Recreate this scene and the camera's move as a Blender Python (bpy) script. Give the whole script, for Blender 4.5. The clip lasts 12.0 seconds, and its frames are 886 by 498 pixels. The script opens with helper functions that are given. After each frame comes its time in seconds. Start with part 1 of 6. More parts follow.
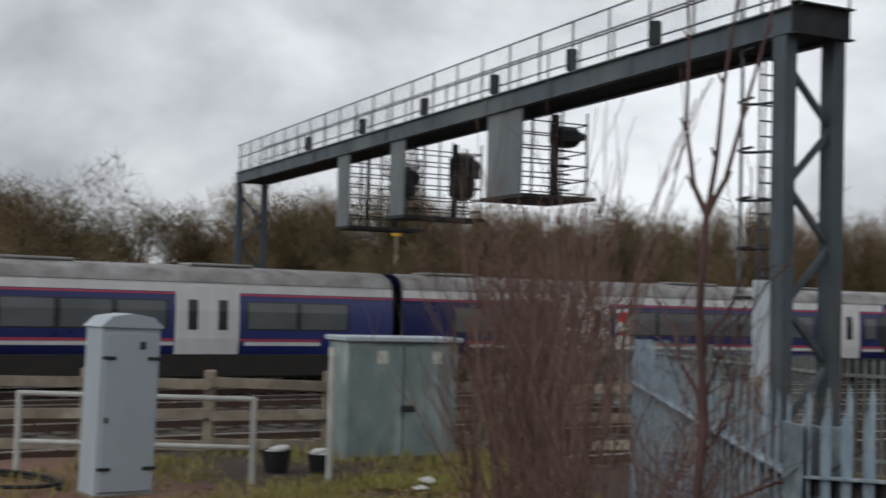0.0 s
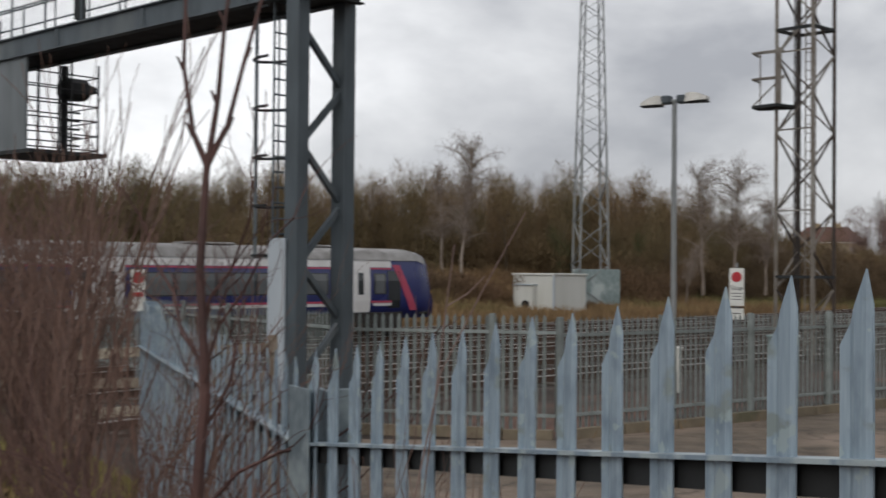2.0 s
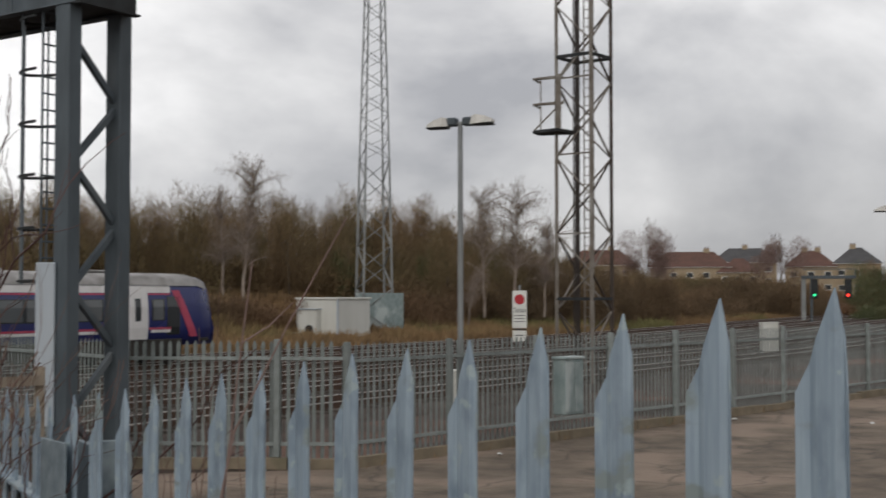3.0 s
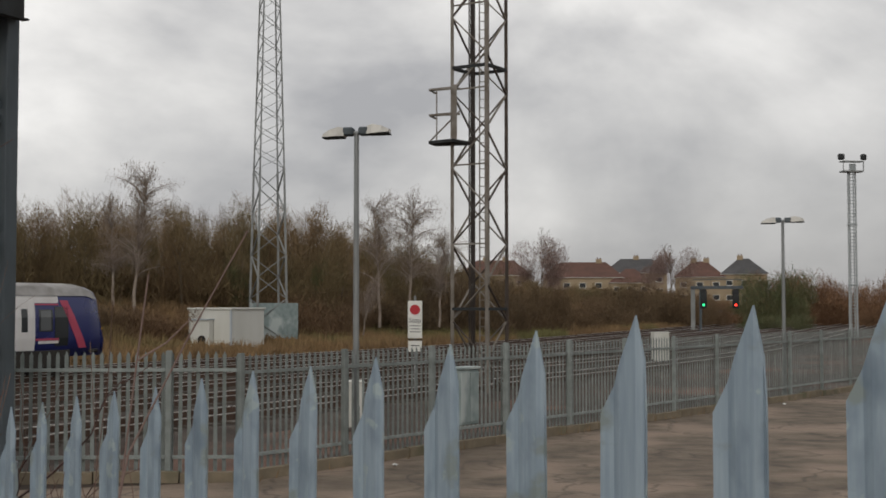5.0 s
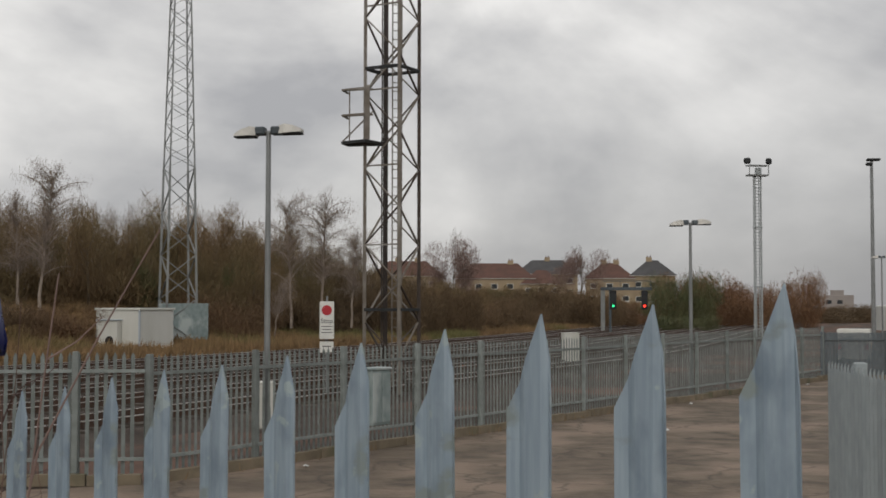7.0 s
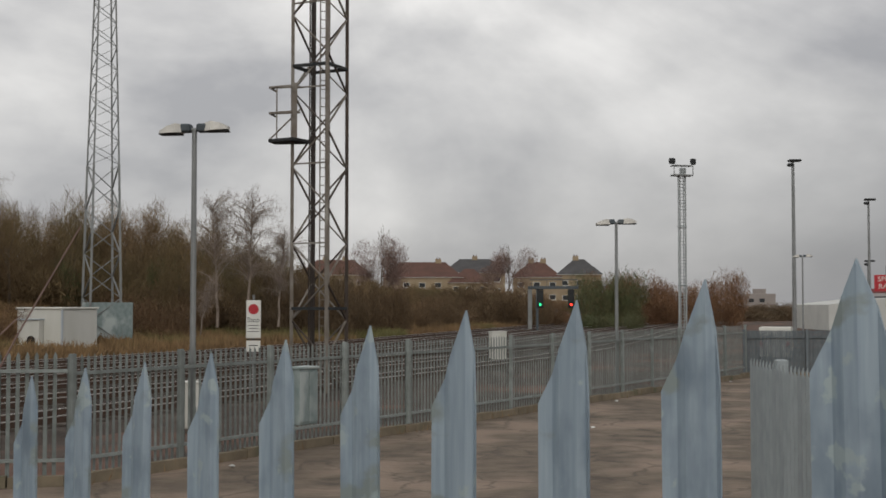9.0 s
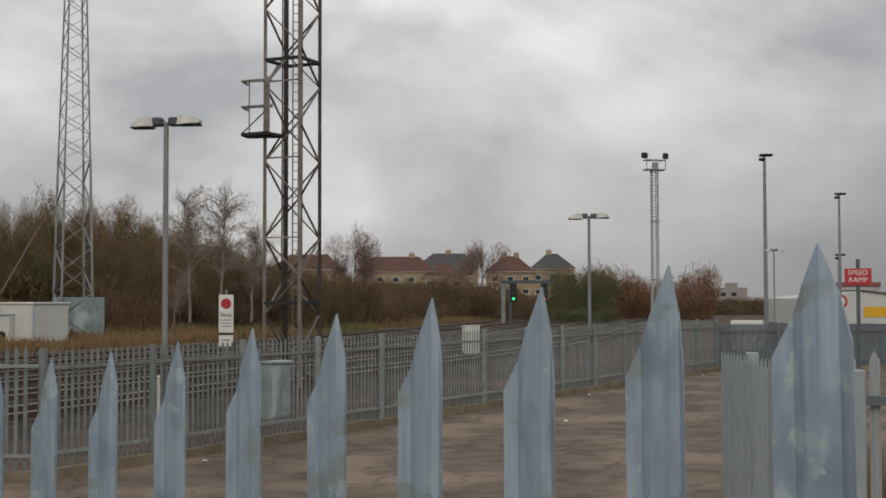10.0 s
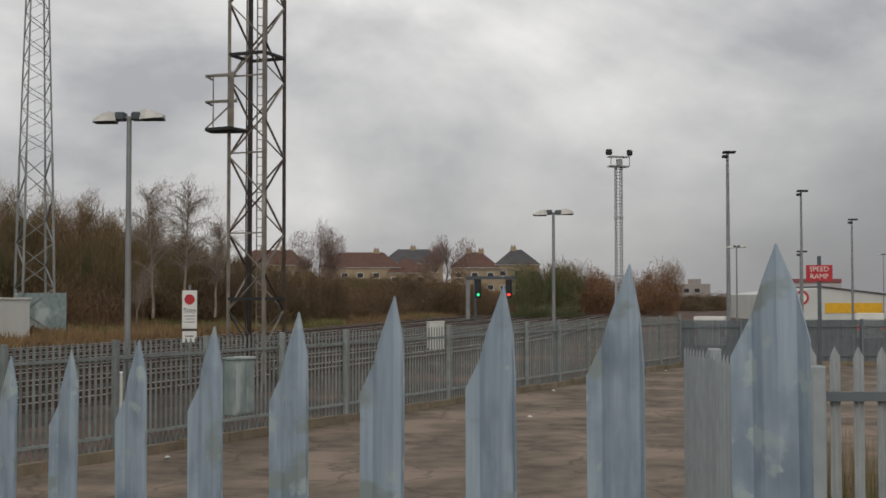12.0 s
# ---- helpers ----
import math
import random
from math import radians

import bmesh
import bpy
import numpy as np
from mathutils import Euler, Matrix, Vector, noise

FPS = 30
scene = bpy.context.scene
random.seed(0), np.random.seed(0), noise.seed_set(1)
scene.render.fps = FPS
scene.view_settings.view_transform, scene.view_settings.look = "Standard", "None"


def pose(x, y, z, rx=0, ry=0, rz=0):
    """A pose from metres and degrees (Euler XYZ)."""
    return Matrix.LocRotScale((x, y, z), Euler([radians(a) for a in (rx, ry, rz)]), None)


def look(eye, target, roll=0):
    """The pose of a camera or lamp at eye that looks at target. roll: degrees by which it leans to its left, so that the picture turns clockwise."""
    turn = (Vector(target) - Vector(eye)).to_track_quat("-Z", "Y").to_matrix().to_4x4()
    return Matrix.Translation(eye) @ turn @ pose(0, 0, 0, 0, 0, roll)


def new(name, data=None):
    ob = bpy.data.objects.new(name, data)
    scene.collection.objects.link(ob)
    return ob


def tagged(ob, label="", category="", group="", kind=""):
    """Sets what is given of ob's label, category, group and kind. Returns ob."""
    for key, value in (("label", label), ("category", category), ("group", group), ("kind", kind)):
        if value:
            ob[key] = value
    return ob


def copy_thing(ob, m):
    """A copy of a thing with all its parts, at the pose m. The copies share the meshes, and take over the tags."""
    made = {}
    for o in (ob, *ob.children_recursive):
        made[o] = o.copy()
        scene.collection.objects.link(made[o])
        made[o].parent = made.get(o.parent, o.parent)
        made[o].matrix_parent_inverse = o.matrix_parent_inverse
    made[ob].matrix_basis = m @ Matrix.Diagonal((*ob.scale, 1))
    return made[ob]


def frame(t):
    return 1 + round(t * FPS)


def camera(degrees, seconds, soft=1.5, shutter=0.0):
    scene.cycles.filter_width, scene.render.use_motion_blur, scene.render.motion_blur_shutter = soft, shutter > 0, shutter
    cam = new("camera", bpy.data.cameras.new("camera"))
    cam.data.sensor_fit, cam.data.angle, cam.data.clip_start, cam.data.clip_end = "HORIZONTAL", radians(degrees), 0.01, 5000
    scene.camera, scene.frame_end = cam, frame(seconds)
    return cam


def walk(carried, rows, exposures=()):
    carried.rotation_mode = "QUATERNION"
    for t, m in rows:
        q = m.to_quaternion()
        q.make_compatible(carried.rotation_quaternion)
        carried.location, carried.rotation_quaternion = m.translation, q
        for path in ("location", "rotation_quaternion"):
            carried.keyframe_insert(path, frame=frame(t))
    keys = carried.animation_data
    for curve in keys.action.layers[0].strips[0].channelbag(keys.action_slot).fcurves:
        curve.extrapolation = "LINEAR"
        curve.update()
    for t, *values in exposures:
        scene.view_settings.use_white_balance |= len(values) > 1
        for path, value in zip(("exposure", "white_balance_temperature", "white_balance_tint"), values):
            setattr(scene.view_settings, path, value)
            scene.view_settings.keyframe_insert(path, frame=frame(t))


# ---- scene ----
cam = camera(38.25, 12.0, soft=1.65, shutter=0.42)
# seconds, place beside the fence (x, y, z over the eye's usual height), yaw, pitch, lean
PATH = [
    (0.0, 0.14, -0.99, 0.0, 27.8, 2.41, 1.6), (0.5, 0.14, -0.99, 0.0, 21.25, 2.31, 1.6), (1.0, 0.14, -0.99, 0.0, 16.2, 1.91, 1.5),
    (1.5, 0.126, -0.89, 0.0, 10.9, 1.0, 1.1), (2.0, 0.085, -0.6, 0.0, 6.45, 0.98, 0.5), (2.5, 0.021, -0.15, 0.0, 1.75, 0.85, 0.2),
    (3.0, 0.0, -0.02, 0.0, -3.28, 2.10, 0.0), (3.6, -0.004, 0.01, 0.003, -5.1, 2.4, 0.0), (5.0, -0.012, 0.036, 0.008, -7.985, 2.546, -0.02),
    (5.5, -0.014, 0.028, 0.0075, -9.005, 2.545, 0.05), (6.0, -0.015, 0.021, 0.007, -9.985, 2.561, 0.1), (6.5, -0.015, 0.012, 0.0065, -10.95, 2.58, 0.09),
    (7.0, -0.015, 0.003, 0.006, -11.915, 2.581, 0.06), (9.0, -0.012, 0.003, 0.003, -15.151, 2.529, 0.0), (9.5, -0.008, 0.001, -0.001, -15.785, 2.418, -0.08),
    (10.0, -0.004, 0.0, -0.005, -16.343, 2.279, -0.1), (10.5, -0.003, -0.001, -0.004, -16.922, 2.145, -0.08), (11.0, -0.003, -0.002, -0.003, -17.46, 2.087, -0.05),
    (11.5, -0.002, -0.003, -0.002, -17.83, 2.064, -0.02), (12.0, -0.002, -0.003, -0.002, -17.922, 2.092, -0.05)]
EYE = 3.1
walk(cam, [(t, pose(x, y, EYE + z, 90 + p, 0, yaw) @ pose(0, 0, 0, 0, 0, lean)) for t, x, y, z, yaw, p, lean in PATH], exposures=((0.0, -0.09, 6120, 9), (1.5, 0.05, 6230, 10), (3.0, 0.06, 6480, 11), (5.0, 0.0, 6650, 10), (12.0, 0.0, 6620, 10)))


# ---------------------------------------------------------------- world and sun
def node_tree(owner):
    owner.use_nodes = True
    tree = owner.node_tree
    tree.nodes.clear()
    return tree, tree.nodes, tree.links


def make_world():
    world = bpy.data.worlds.new("overcast_sky")
    tree, nodes, links = node_tree(world)
    out = nodes.new("ShaderNodeOutputWorld")
    sky = nodes.new("ShaderNodeTexSky")
    sky.sky_type, sky.sun_disc = "NISHITA", False
    sky.sun_elevation, sky.sun_rotation = radians(24), radians(200)
    clear = nodes.new("ShaderNodeBackground")
    clear.inputs[1].default_value = 0.05
    links.new(sky.outputs[0], clear.inputs[0])
    coord = nodes.new("ShaderNodeTexCoord")
    squash = nodes.new("ShaderNodeMapping")
    squash.inputs["Scale"].default_value = (1.0, 1.0, 1.7)
    links.new(coord.outputs["Generated"], squash.inputs[0])
    big = nodes.new("ShaderNodeTexNoise")
    big.inputs["Scale"].default_value, big.inputs["Detail"].default_value, big.inputs["Roughness"].default_value = 2.6, 7.0, 0.52
    big.inputs["Distortion"].default_value = 0.35
    links.new(squash.outputs[0], big.inputs[0])
    fine = nodes.new("ShaderNodeTexNoise")
    fine.inputs["Scale"].default_value, fine.inputs["Detail"].default_value = 7.5, 6.0
    links.new(squash.outputs[0], fine.inputs[0])
    both = nodes.new("ShaderNodeMix")
    both.data_type = "FLOAT"
    both.inputs[0].default_value = 0.3
    links.new(big.outputs[0], both.inputs[2])
    links.new(fine.outputs[0], both.inputs[3])
    ramp = nodes.new("ShaderNodeValToRGB")
    e = ramp.color_ramp.elements
    e[0].position, e[0].color = 0.37, (0.40, 0.405, 0.425, 1)
    e[1].position, e[1].color = 0.61, (0.97, 0.965, 0.955, 1)
    mid = e.new(0.5)
    mid.color = (0.69, 0.69, 0.69, 1)
    links.new(both.outputs[0], ramp.inputs[0])
    cloud = nodes.new("ShaderNodeBackground")
    cloud.inputs[1].default_value = 1.1
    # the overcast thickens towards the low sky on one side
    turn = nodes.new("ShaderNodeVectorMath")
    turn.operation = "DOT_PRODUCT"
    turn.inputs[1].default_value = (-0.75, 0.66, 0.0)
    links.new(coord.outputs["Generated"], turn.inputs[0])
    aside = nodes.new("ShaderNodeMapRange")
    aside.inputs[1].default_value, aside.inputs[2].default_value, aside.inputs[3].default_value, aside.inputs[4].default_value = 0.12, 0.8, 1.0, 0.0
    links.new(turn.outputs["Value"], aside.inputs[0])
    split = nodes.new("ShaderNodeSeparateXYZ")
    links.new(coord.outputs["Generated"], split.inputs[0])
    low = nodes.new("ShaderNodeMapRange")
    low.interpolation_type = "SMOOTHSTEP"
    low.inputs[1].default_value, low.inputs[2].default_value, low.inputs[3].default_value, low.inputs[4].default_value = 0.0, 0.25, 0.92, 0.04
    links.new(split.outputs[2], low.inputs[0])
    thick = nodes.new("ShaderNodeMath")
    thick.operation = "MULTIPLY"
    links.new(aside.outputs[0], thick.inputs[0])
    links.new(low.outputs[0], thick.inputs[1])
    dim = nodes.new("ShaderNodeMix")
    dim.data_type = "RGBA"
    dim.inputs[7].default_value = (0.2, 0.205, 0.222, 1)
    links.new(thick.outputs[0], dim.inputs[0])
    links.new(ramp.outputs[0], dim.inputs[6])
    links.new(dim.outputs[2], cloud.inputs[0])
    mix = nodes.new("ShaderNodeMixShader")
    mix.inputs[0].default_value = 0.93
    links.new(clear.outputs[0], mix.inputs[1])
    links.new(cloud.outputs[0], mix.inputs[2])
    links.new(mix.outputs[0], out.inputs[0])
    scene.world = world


make_world()
sun = new("sun", bpy.data.lights.new("sun", "SUN"))
sun.data.energy, sun.data.angle, sun.data.color = 0.7, radians(25), (1.0, 0.96, 0.9)
sun.matrix_world = look((0, 0, 60), (28, 62, 30))


# ---------------------------------------------------------------- materials
def material(name, colour, rough=0.7, metal=0.0, second=None, scale=3.0, amount=0.5, bump=0.2, bump_scale=40.0, third=None,
             patch=0.6, vary=0.0, island=False, streak=1.0, spec=0.4, cracks=0.0):
    """A principled material: two tones broken up at two scales, fine relief, and a little change from piece to piece."""
    m = bpy.data.materials.new(name)
    tree, nodes, links = node_tree(m)
    out, b = nodes.new("ShaderNodeOutputMaterial"), nodes.new("ShaderNodeBsdfPrincipled")
    links.new(b.outputs[0], out.inputs[0])
    b.inputs["Metallic"].default_value = metal
    b.inputs["Specular IOR Level"].default_value = spec
    coord = nodes.new("ShaderNodeTexCoord")
    stretch = nodes.new("ShaderNodeMapping")
    stretch.inputs["Scale"].default_value = (1, 1, 1 / streak)
    links.new(coord.outputs["Object"], stretch.inputs[0])
    source = stretch.outputs[0]
    info = nodes.new("ShaderNodeObjectInfo")
    shift = nodes.new("ShaderNodeVectorMath")
    shift.operation = "MULTIPLY_ADD"
    links.new(info.outputs["Random"], shift.inputs[0])
    shift.inputs[1].default_value = (37, 91, 53)
    links.new(source, shift.inputs[2])
    source = shift.outputs[0]
    second = second or tuple(c * 0.7 for c in colour)
    n1 = nodes.new("ShaderNodeTexNoise")
    n1.inputs["Scale"].default_value, n1.inputs["Detail"].default_value = scale, 6.0
    links.new(source, n1.inputs[0])
    r1 = nodes.new("ShaderNodeMapRange")
    r1.inputs[1].default_value, r1.inputs[2].default_value = 0.5 - 0.22, 0.5 + 0.22
    r1.inputs[4].default_value = amount * 2 if amount < 0.5 else 1.0
    links.new(n1.outputs[0], r1.inputs[0])
    mix1 = nodes.new("ShaderNodeMix")
    mix1.data_type = "RGBA"
    mix1.inputs[6].default_value, mix1.inputs[7].default_value = (*colour, 1), (*second, 1)
    links.new(r1.outputs[0], mix1.inputs[0])
    colour_out = mix1.outputs[2]
    if third:
        n2 = nodes.new("ShaderNodeTexNoise")
        n2.inputs["Scale"].default_value, n2.inputs["Detail"].default_value = scale * 0.23, 4.0
        links.new(source, n2.inputs[0])
        r2 = nodes.new("ShaderNodeMapRange")
        r2.inputs[1].default_value, r2.inputs[2].default_value = patch - 0.05, patch + 0.08
        links.new(n2.outputs[0], r2.inputs[0])
        mix2 = nodes.new("ShaderNodeMix")
        mix2.data_type = "RGBA"
        mix2.inputs[7].default_value = (*third, 1)
        links.new(r2.outputs[0], mix2.inputs[0])
        links.new(colour_out, mix2.inputs[6])
        colour_out = mix2.outputs[2]
    if cracks:
        warp = nodes.new("ShaderNodeMix")
        warp.data_type = "RGBA"
        warp.blend_type = "ADD"
        warp.inputs[0].default_value = 1.2
        links.new(source, warp.inputs[6])
        links.new(n1.outputs["Color"], warp.inputs[7])
        vor = nodes.new("ShaderNodeTexVoronoi")
        vor.feature = "DISTANCE_TO_EDGE"
        vor.inputs["Scale"].default_value = cracks
        links.new(warp.outputs[2], vor.inputs[0])
        edge = nodes.new("ShaderNodeMapRange")
        edge.inputs[1].default_value, edge.inputs[2].default_value, edge.inputs[3].default_value, edge.inputs[4].default_value = 0.0, 0.026, 0.6, 0.0
        links.new(vor.outputs["Distance"], edge.inputs[0])
        mix3 = nodes.new("ShaderNodeMix")
        mix3.data_type = "RGBA"
        mix3.inputs[7].default_value = (0.045, 0.038, 0.03, 1)
        links.new(edge.outputs[0], mix3.inputs[0])
        links.new(colour_out, mix3.inputs[6])
        colour_out = mix3.outputs[2]
    if vary:
        geo = nodes.new("ShaderNodeNewGeometry")
        hsv = nodes.new("ShaderNodeHueSaturation")
        rng = nodes.new("ShaderNodeMapRange")
        rng.inputs[3].default_value, rng.inputs[4].default_value = 1 - vary, 1 + vary
        links.new(geo.outputs["Random Per Island"] if island else info.outputs["Random"], rng.inputs[0])
        links.new(rng.outputs[0], hsv.inputs["Value"])
        links.new(colour_out, hsv.inputs["Color"])
        colour_out = hsv.outputs[0]
    links.new(colour_out, b.inputs["Base Color"])
    rr = nodes.new("ShaderNodeMapRange")
    rr.inputs[3].default_value, rr.inputs[4].default_value = max(0.03, rough - 0.12), min(1.0, rough + 0.12)
    links.new(n1.outputs[0], rr.inputs[0])
    links.new(rr.outputs[0], b.inputs["Roughness"])
    if bump:
        n3 = nodes.new("ShaderNodeTexNoise")
        n3.inputs["Scale"].default_value, n3.inputs["Detail"].default_value = bump_scale, 5.0
        links.new(source, n3.inputs[0])
        bm = nodes.new("ShaderNodeBump")
        bm.inputs["Strength"].default_value, bm.inputs["Distance"].default_value = bump, 0.6 / bump_scale
        links.new(n3.outputs[0], bm.inputs["Height"])
        links.new(bm.outputs[0], b.inputs["Normal"])
    return m


def lamp_material(name, colour, strength):
    m = bpy.data.materials.new(name)
    tree, nodes, links = node_tree(m)
    out, e = nodes.new("ShaderNodeOutputMaterial"), nodes.new("ShaderNodeEmission")
    e.inputs[0].default_value, e.inputs[1].default_value = (*colour, 1), strength
    links.new(e.outputs[0], out.inputs[0])
    return m


GALV = material("galvanised_steel", (0.27, 0.34, 0.395), 0.45, 0.2, (0.205, 0.265, 0.32), 70, 0.5, 0.14, 90, (0.40, 0.46, 0.475), 0.52, 0.1, spec=0.5, streak=1.3)


def pale_galvanising():
    """Weathered zinc: fine upright streaks, small crystals, and pale worn patches with sharp edges."""
    m = bpy.data.materials.new("pale_galvanising")
    tree, nodes, links = node_tree(m)
    out, b = nodes.new("ShaderNodeOutputMaterial"), nodes.new("ShaderNodeBsdfPrincipled")
    links.new(b.outputs[0], out.inputs[0])
    b.inputs["Metallic"].default_value = 0.2
    coord, info = nodes.new("ShaderNodeTexCoord"), nodes.new("ShaderNodeObjectInfo")
    shift = nodes.new("ShaderNodeVectorMath")
    shift.operation = "MULTIPLY_ADD"
    shift.inputs[1].default_value = (37, 91, 53)
    links.new(info.outputs["Random"], shift.inputs[0])
    links.new(coord.outputs["Object"], shift.inputs[2])

    def noise_at(scale, detail, squash):
        mp, n = nodes.new("ShaderNodeMapping"), nodes.new("ShaderNodeTexNoise")
        mp.inputs["Scale"].default_value = squash
        n.inputs["Scale"].default_value, n.inputs["Detail"].default_value = scale, detail
        links.new(shift.outputs[0], mp.inputs[0])
        links.new(mp.outputs[0], n.inputs[0])
        return n.outputs[0]

    def blend(value, low, high, base, colour):
        r, mx = nodes.new("ShaderNodeMapRange"), nodes.new("ShaderNodeMix")
        r.inputs[1].default_value, r.inputs[2].default_value = low, high
        mx.data_type = "RGBA"
        mx.inputs[7].default_value = (*colour, 1)
        links.new(value, r.inputs[0])
        links.new(r.outputs[0], mx.inputs[0])
        if isinstance(base, tuple):
            mx.inputs[6].default_value = (*base, 1)
        else:
            links.new(base, mx.inputs[6])
        return mx.outputs[2]
    streaks = noise_at(130, 5, (1, 1, 0.07))
    c = blend(streaks, 0.3, 0.7, (0.235, 0.305, 0.365), (0.325, 0.40, 0.455))
    c = blend(noise_at(26, 4, (1, 1, 0.5)), 0.46, 0.72, c, (0.17, 0.225, 0.275))
    c = blend(noise_at(24, 5, (1, 1, 0.9)), 0.6, 0.64, c, (0.335, 0.405, 0.42))
    c = blend(noise_at(11, 6, (1, 1, 1.4)), 0.6, 0.66, c, (0.225, 0.27, 0.265))
    links.new(c, b.inputs["Base Color"])
    rr = nodes.new("ShaderNodeMapRange")
    rr.inputs[3].default_value, rr.inputs[4].default_value = 0.36, 0.6
    links.new(streaks, rr.inputs[0])
    links.new(rr.outputs[0], b.inputs["Roughness"])
    bump = nodes.new("ShaderNodeBump")
    bump.inputs["Strength"].default_value, bump.inputs["Distance"].default_value = 0.12, 0.004
    links.new(streaks, bump.inputs["Height"])
    links.new(bump.outputs[0], b.inputs["Normal"])
    return m


GALV_PALES = pale_galvanising()
MOTTLED = material("mottled_old_galvanising", (0.21, 0.255, 0.28), 0.55, 0.15, (0.13, 0.165, 0.185), 28, 0.5, 0.15, 60, (0.3, 0.35, 0.36), 0.56)
GALV_END = material("dark_galvanised", (0.15, 0.175, 0.19), 0.6, 0.15, (0.11, 0.13, 0.14), 3, 0.5, 0.05, 30, None, 0.6, 0.12)
GALV_FAR = material("weathered_galvanised", (0.26, 0.29, 0.28), 0.6, 0.15, (0.17, 0.19, 0.18), 4, 0.5, 0.05, 30, None, 0.6, 0.14)
GALV_PALE = material("pale_galvanised", (0.36, 0.385, 0.385), 0.6, 0.1, (0.27, 0.295, 0.30), 6, 0.5, 0.1, 40, None, 0.6, 0.1)
STEEL_DARK = material("grey_painted_steel", (0.085, 0.105, 0.12), 0.6, 0.1, (0.055, 0.067, 0.075), 2.5, 0.5, 0.1, 30, (0.12, 0.135, 0.14), 0.6, 0.08, streak=3)
# near-black steel; also stands in for shade on the near fence rails
STEEL_DARKER = material("near_black_steel", (0.03, 0.034, 0.036), 0.75, 0.1, (0.02, 0.02, 0.02), 3, 0.5, 0.1, 30)
LATTICE = material("lattice_steel", (0.22, 0.2, 0.175), 0.65, 0.2, (0.14, 0.115, 0.09), 2.4, 0.5, 0.1, 30, (0.29, 0.275, 0.245), 0.6)
LATTICE_RUST = material("rust_stained_lattice", (0.07, 0.052, 0.042), 0.75, 0.1, (0.045, 0.034, 0.028), 2.4, 0.5, 0.1, 30, (0.13, 0.09, 0.065), 0.62)
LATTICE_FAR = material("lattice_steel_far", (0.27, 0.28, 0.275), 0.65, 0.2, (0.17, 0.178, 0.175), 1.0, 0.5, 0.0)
CABLE = material("black_cable", (0.04, 0.03, 0.025), 0.6)
CAB_GREEN = material("grey_green_cabinet_paint", (0.25, 0.30, 0.295), 0.6, 0.1, (0.155, 0.205, 0.205), 5.0, 0.5, 0.08, 30, (0.38, 0.425, 0.42), 0.56, streak=1.6)
CAB_GREY = material("pale_grey_cabinet_paint", (0.42, 0.465, 0.50), 0.5, 0.0, (0.36, 0.4, 0.44), 2.5, 0.4, 0.05, 30, (0.3, 0.33, 0.35), 0.68, streak=2)
LABEL = material("paper_label", (0.62, 0.62, 0.55), 0.7, 0, (0.5, 0.5, 0.42), 30, 0.5)
WHITE_PIPE = material("chalky_white_paint", (0.55, 0.55, 0.52), 0.6, 0, (0.4, 0.4, 0.36), 8, 0.5, 0.1)
TIMBER = material("weathered_timber", (0.34, 0.285, 0.22), 0.9, 0, (0.2, 0.165, 0.125), 5, 0.5, 0.4, 40, (0.5, 0.45, 0.35), 0.6, 0.12)
CONCRETE = material("stained_concrete", (0.24, 0.195, 0.135), 0.9, 0, (0.14, 0.115, 0.08), 3, 0.5, 0.4, 25, (0.1, 0.105, 0.06), 0.62, 0.1)
TARMAC = material("worn_yard_surface", (0.19, 0.147, 0.108), 0.85, 0, (0.085, 0.067, 0.051), 1.5, 0.5, 0.8, 7, (0.25, 0.19, 0.145), 0.54, spec=0.35, cracks=0.42)
GROUND = material("ballast_and_earth", (0.066, 0.047, 0.034), 0.95, 0, (0.036, 0.025, 0.019), 0.9, 0.5, 0.6, 9, (0.17, 0.088, 0.06), 0.55)
GRASS = material("grass_blades", (0.26, 0.255, 0.062), 0.8, 0, (0.27, 0.205, 0.085), 1.0, 0.5, 0.0, vary=0.35, island=True)
BANK_GRASS = material("dead_bank_grass", (0.26, 0.165, 0.08), 0.9, 0, (0.19, 0.125, 0.063), 0.25, 0.5, 0.0, third=(0.165, 0.155, 0.06), patch=0.58, vary=0.3, island=True)
BALLAST = material("rusty_ballast", (0.06, 0.041, 0.03), 0.95, 0, (0.034, 0.025, 0.02), 3.0, 0.5, 0.8, 14, (0.10, 0.083, 0.066), 0.6)
SLEEPER = material("old_sleeper", (0.075, 0.06, 0.05), 0.9, 0, (0.1, 0.085, 0.07), 5, 0.5)
RAIL = material("rusty_rail_side", (0.10, 0.058, 0.04), 0.8, 0.1, (0.06, 0.038, 0.028), 2, 0.5)
RAIL_HEAD = material("bright_rail_head", (0.62, 0.60, 0.57), 0.3, 0.85, (0.5, 0.46, 0.42), 1.5, 0.5, 0.0)
NAVY = material("navy_coach_paint", (0.013, 0.019, 0.11), 0.3, 0, (0.018, 0.027, 0.135), 0.8, 0.5, 0.0, spec=0.5)
COACH_WHITE = material("white_coach_paint", (0.78, 0.77, 0.76), 0.4, 0, (0.64, 0.62, 0.6), 1.6, 0.5, 0.0, streak=3)
COACH_ROOF = material("dusty_coach_roof", (0.34, 0.33, 0.32), 0.6, 0, (0.15, 0.14, 0.13), 1.6, 0.5, 0.1, 10)
PINK = material("pink_stripe", (0.50, 0.075, 0.13), 0.4, 0, (0.42, 0.06, 0.11), 1.5, 0.5, 0.0)
